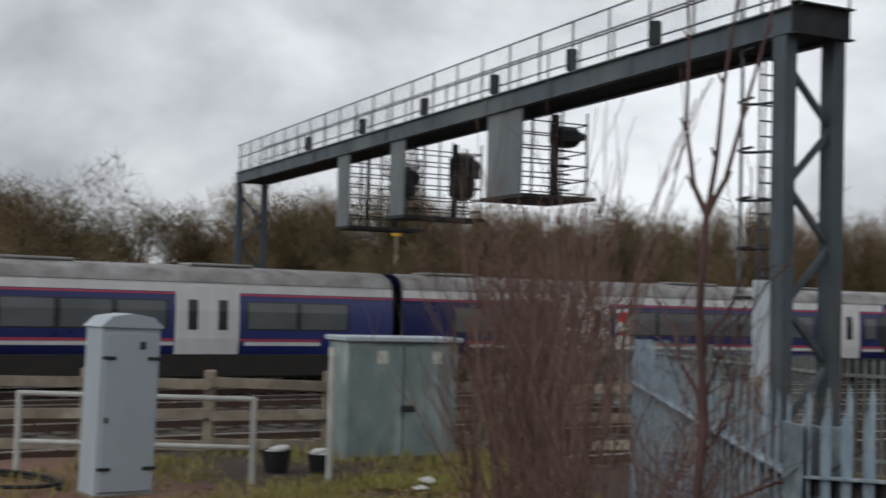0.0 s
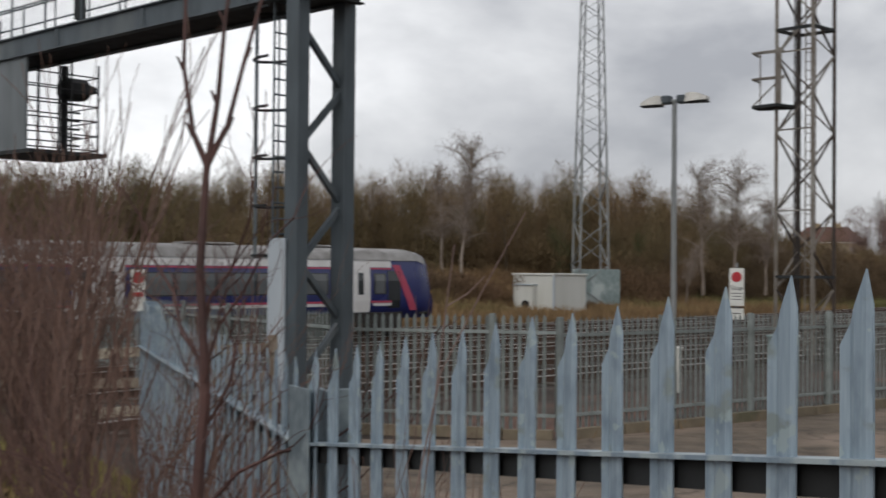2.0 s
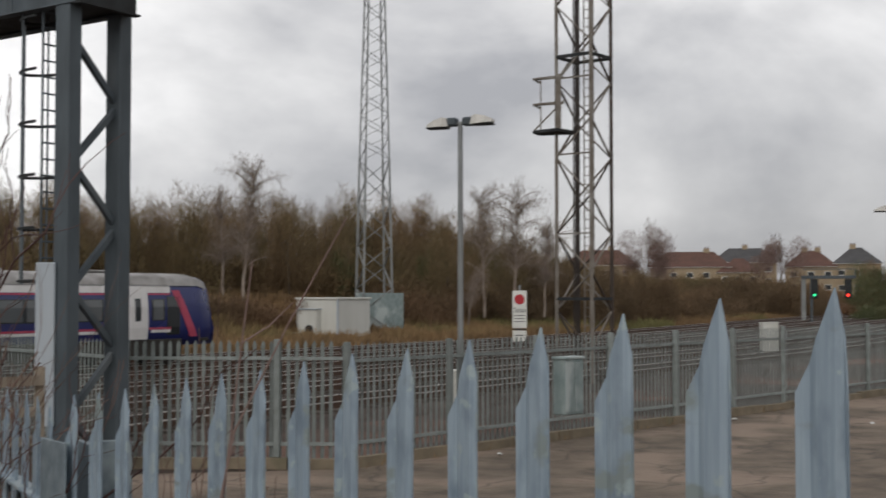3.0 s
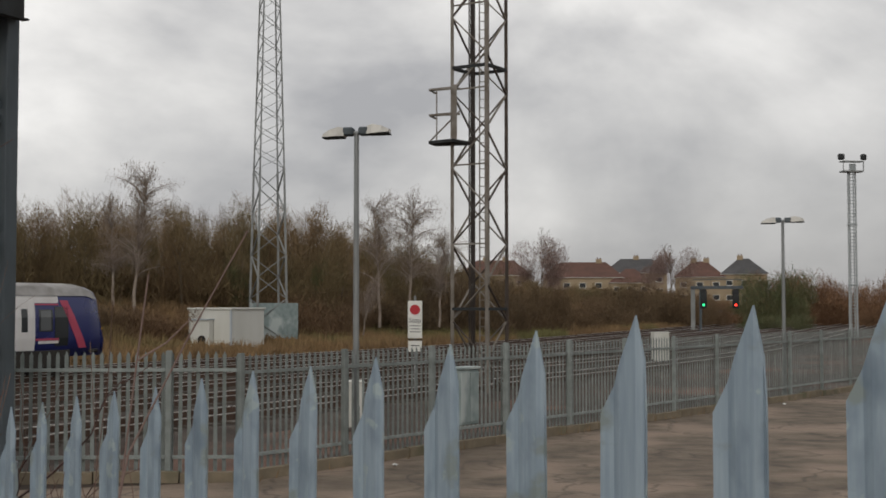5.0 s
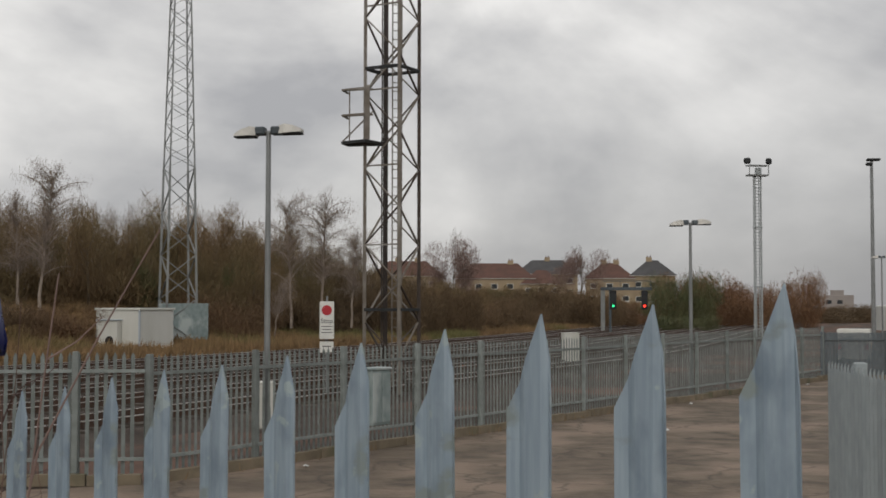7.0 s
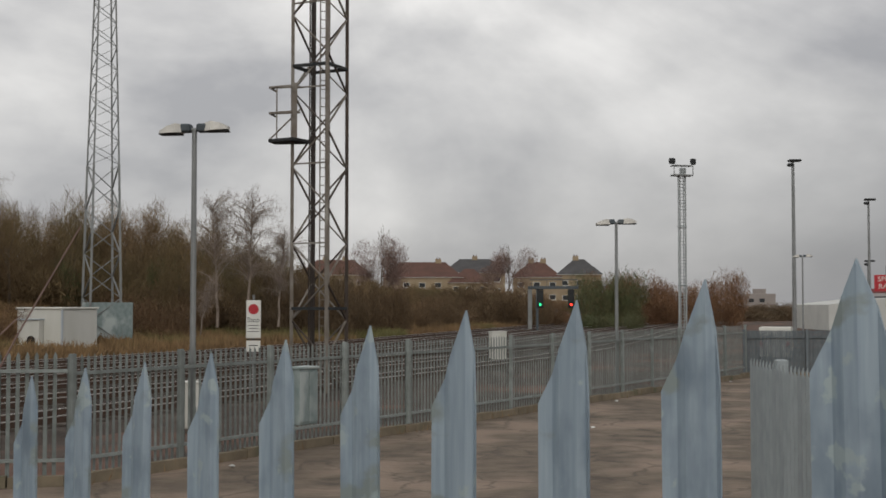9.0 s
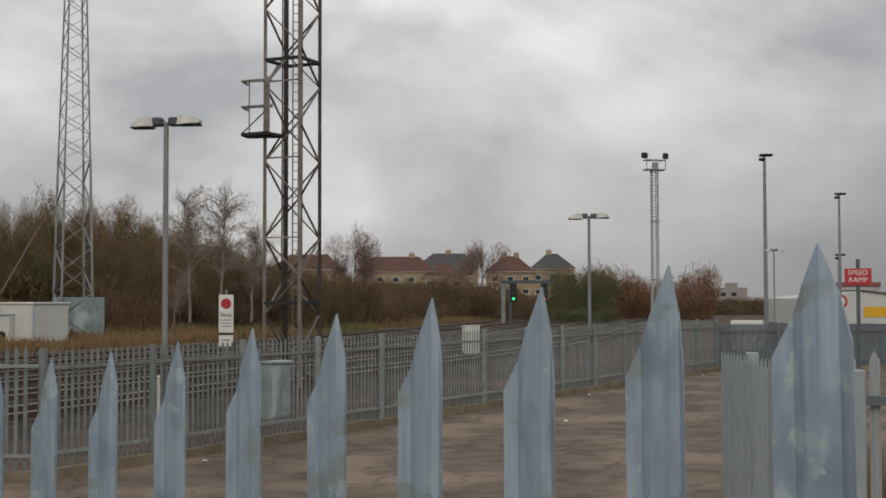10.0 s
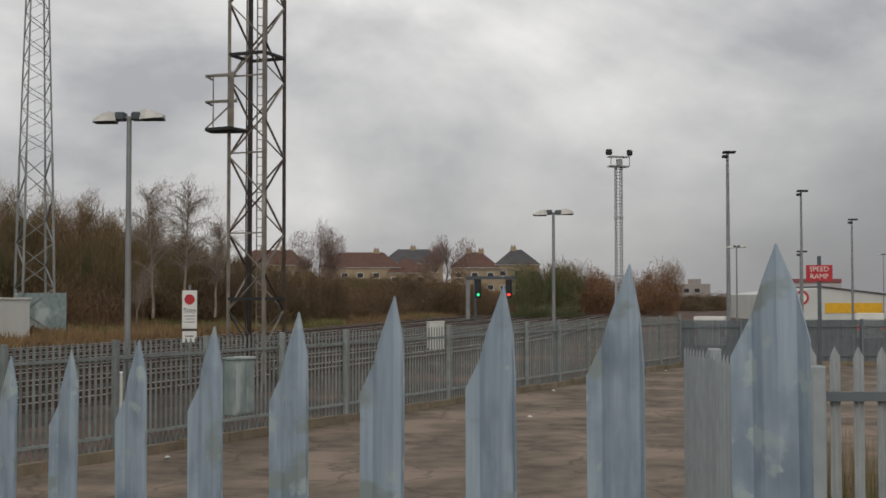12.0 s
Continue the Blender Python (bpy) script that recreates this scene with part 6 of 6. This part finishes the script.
BUSH = "tangle of thin reddish bare stems growing through the fence end"
make_shrub((-4.45, 9.4, 1.3), 26, 2.3, 0.3, 41, BUSH, 3, 0.016, 0.35, 0.6)
make_shrub((-3.75, 8.3, 1.3), 22, 2.1, 0.3, 42, BUSH, 3, 0.014, 0.3, 0.62)
make_shrub((-4.55, 8.9, 1.3), 16, 1.7, 0.4, 43, BUSH, 3, 0.013, 0.3, 0.65)
make_shrub((-2.95, 6.6, 1.3), 11, 2.9, 0.16, 44, "sparse upright bare stems in front of the palisade fence", 2, 0.012, 0.4, 0.26)
make_shrub((-0.36, 2.32, 1.3), 7, 1.45, 0.22, 48, "few thin dead stems in front of the pales", 2, 0.0045, 0.2, 0.4)
make_shrub((-0.5, 2.35, 1.3), 8, 1.1, 0.3, 61, "thin budding stems standing close to the pales", 3, 0.0038, 0.2, 0.6)
make_shrub((-0.74, 2.6, 1.3), 9, 1.0, 0.4, 62, "thin reddish stems tangled beside the pales", 3, 0.0042, 0.22, 0.7)
make_shrub((-1.8, 4.3, 1.3), 14, 1.6, 0.5, 45, "thin reddish twigs in front of the palisade fence", 3, 0.007, 0.4, 0.6)
make_shrub((-1.45, 3.75, 1.3), 13, 1.5, 0.5, 47, "thin reddish twigs in front of the palisade fence", 3, 0.007, 0.35, 0.6)
make_shrub((-0.98, 3.0, 1.3), 8, 1.3, 0.35, 46, "thin reddish twigs beside the fence corner", 3, 0.005, 0.3, 0.6)


make_shrub((-1.12, 3.2, 1.3), 8, 1.05, 0.7, 63, "reddish side shoots reaching across the pales", 3, 0.006, 0.2, 0.95)
make_shrub((-1.6, 4.1, 1.3), 9, 1.75, 0.16, 51, "thin upright budding shoots beside the sapling", 2, 0.0085, 0.3, 0.3)
make_shrub((-0.86, 2.85, 1.3), 6, 1.15, 0.22, 52, "thin upright budding shoots beside the sapling", 2, 0.005, 0.18, 0.4)


def make_dead_stems():
    t = thing("dead_stem", (-0.34, 1.9, 1.3), "two thin dry leaning weed stems close to the pales", "weed")
    for pts, r in ((((-0.04, 0, 0), (0.04, 0, 1.1), (0.14, 0, 1.6), (0.22, 0, 1.76), (0.305, 0, 1.917)), 0.0023),
                   (((0.04, 0.02, 0), (0.1, 0.01, 1.3), (0.15, 0, 1.73), (0.165, 0, 1.853)), 0.0019)):
        part("stem", Geo().taper(pts, [r * (1 - 0.14 * i) for i in range(len(pts))], 6), BIRCH_TWIG, t)
    part("side_shoot", Geo().taper(((0.15, 0, 1.73), (0.19, 0.01, 1.755), (0.225, 0.01, 1.79)), (0.0016, 0.0013, 0.0008), 5), BIRCH_TWIG, t)


make_dead_stems()


def make_verge_grass():
    rng = random.Random(6)
    v = []
    for i in range(64000):
        x, y = rng.uniform(-9.5, -2.2), rng.uniform(5.5, 13.4)
        k = noise.noise((x * 0.7, y * 0.7, 9.0))
        if k < -0.22 - 0.25 * rng.random() or (x < -6.7 and rng.random() < 0.85) or (math.hypot(x + 4.3, y - 8.9) < 1.15 and rng.random() < 0.8):
            continue
        z = height(x, y)
        if z < 0.95:
            continue
        h, a = rng.uniform(0.04, 0.13) * (1 + k), rng.uniform(0, 6.28)
        dx, dy = math.cos(a) * 0.013, math.sin(a) * 0.013
        v += [(x - dx, y - dy, z - 0.01), (x + dx, y + dy, z - 0.01), (x + rng.uniform(-0.05, 0.05), y + rng.uniform(-0.05, 0.05), z + h)]
    blades_object("verge_grass", [np.array(v)], GRASS, "short mossy green grass on the verge", "grass")
    v = []
    for i in range(15000):
        x, y = rng.uniform(4.6, 12), rng.uniform(6.0, 12)
        z = 0.05
        if (x - 4.95) * 0.31 + (y - 7.35) * 0.95 < 0.15 or x < 5.9 + (y - 8) * 0.2:
            continue
        h, a = rng.uniform(0.5, 1.9), rng.uniform(0, 6.28)
        dx, dy = math.cos(a) * 0.012, math.sin(a) * 0.012
        v += [(x - dx, y - dy, z), (x + dx, y + dy, z), (x + rng.uniform(-0.3, 0.3), y + rng.uniform(-0.3, 0.3), z + h)]
    blades_object("dry_weeds", [np.array(v)], BANK_GRASS, "dry brown weeds behind the pale palisade fence", "weeds")


make_verge_grass()


def make_litter(at, s, mat, label, seed):
    rng = random.Random(seed)
    g = Geo()
    n = 9
    top = [(s * math.cos(6.283 * i / n) * rng.uniform(0.5, 1), s * 0.8 * math.sin(6.283 * i / n) * rng.uniform(0.5, 1), rng.uniform(0, 0.25) * s) for i in range(n)]
    for i in range(n):
        g.face((0, 0, s * 0.45), top[i], top[(i + 1) % n])
        g.face((0, 0, -0.01), top[(i + 1) % n], top[i])
    ob = single("litter", g, mat, label, "litter", group="litter on the verge")
    ob.matrix_basis = pose(*at)


make_litter((-5.76, 10.05, 1.35), 0.14, LITTER, "crumpled white litter on the grass", 1)
make_litter((-5.6, 9.6, 1.35), 0.1, LITTER, "crumpled white litter on the grass", 2)
make_litter((-5.45, 11.4, 1.34), 0.12, BLUE_BAG, "scrap of blue plastic on the verge", 3)
make_litter((-4.75, 10.3, 1.37), 0.1, LITTER, "crumpled white litter on the grass", 4)
for i, (x, y) in enumerate(((9.0, 31.2), (16.0, 38.0), (22.0, 44.2), (24.5, 46.5), (2.5, 24.6), (20.0, 41.0), (12.0, 30.0))):
    make_litter((x, y, 0.05), 0.1, LITTER, "scrap of pale litter on the yard", 10 + i)


def make_leaf_litter():
    rng = random.Random(19)
    g = Geo()
    for i in range(5200):
        x, y = rng.gauss(-4.7, 1.0), rng.gauss(9.6, 1.3)
        z = height(x, y)
        if z < 1.1:
            continue
        s, a, t = rng.uniform(0.015, 0.045), rng.uniform(0, 6.28), rng.uniform(-0.02, 0.03)
        c, k = math.cos(a) * s, math.sin(a) * s
        g.face((x - c, y - k, z + 0.02), (x + k * 0.6, y - c * 0.6, z + 0.03 + t), (x + c, y + k, z + 0.025), (x - k * 0.6, y + c * 0.6, z + 0.02))
    single("leaf_litter", g, BANK_GRASS, "dead brown leaves and twigs under the shrubs", "leaf litter", "stuff")


make_leaf_litter()


def make_kerb_weeds():
    rng = random.Random(23)
    v = []
    for p, q in zip(FAR_FENCE[1:-1], FAR_FENCE[2:]):
        a, b = Vector((*p, 0)), Vector((*q, 0))
        d = (b - a).normalized()
        n = Vector((d.y, -d.x, 0))
        for i in range(int((b - a).length * 26)):
            c = a + d * rng.uniform(0, (b - a).length) + n * rng.uniform(-0.25, 0.5)
            if noise.noise((c.x * 0.6, c.y * 0.6, 4.0)) < -0.02:
                continue
            h, w = rng.uniform(0.06, 0.3), rng.uniform(0.008, 0.02)
            e = Vector((rng.uniform(-0.1, 0.1), rng.uniform(-0.1, 0.1), h))
            v += [tuple(c - d * w), tuple(c + d * w), tuple(c + e)]
    blades_object("kerb_weeds", [np.array(v)], BANK_GRASS, "dry weeds growing along the kerb", "weeds")


make_kerb_weeds()
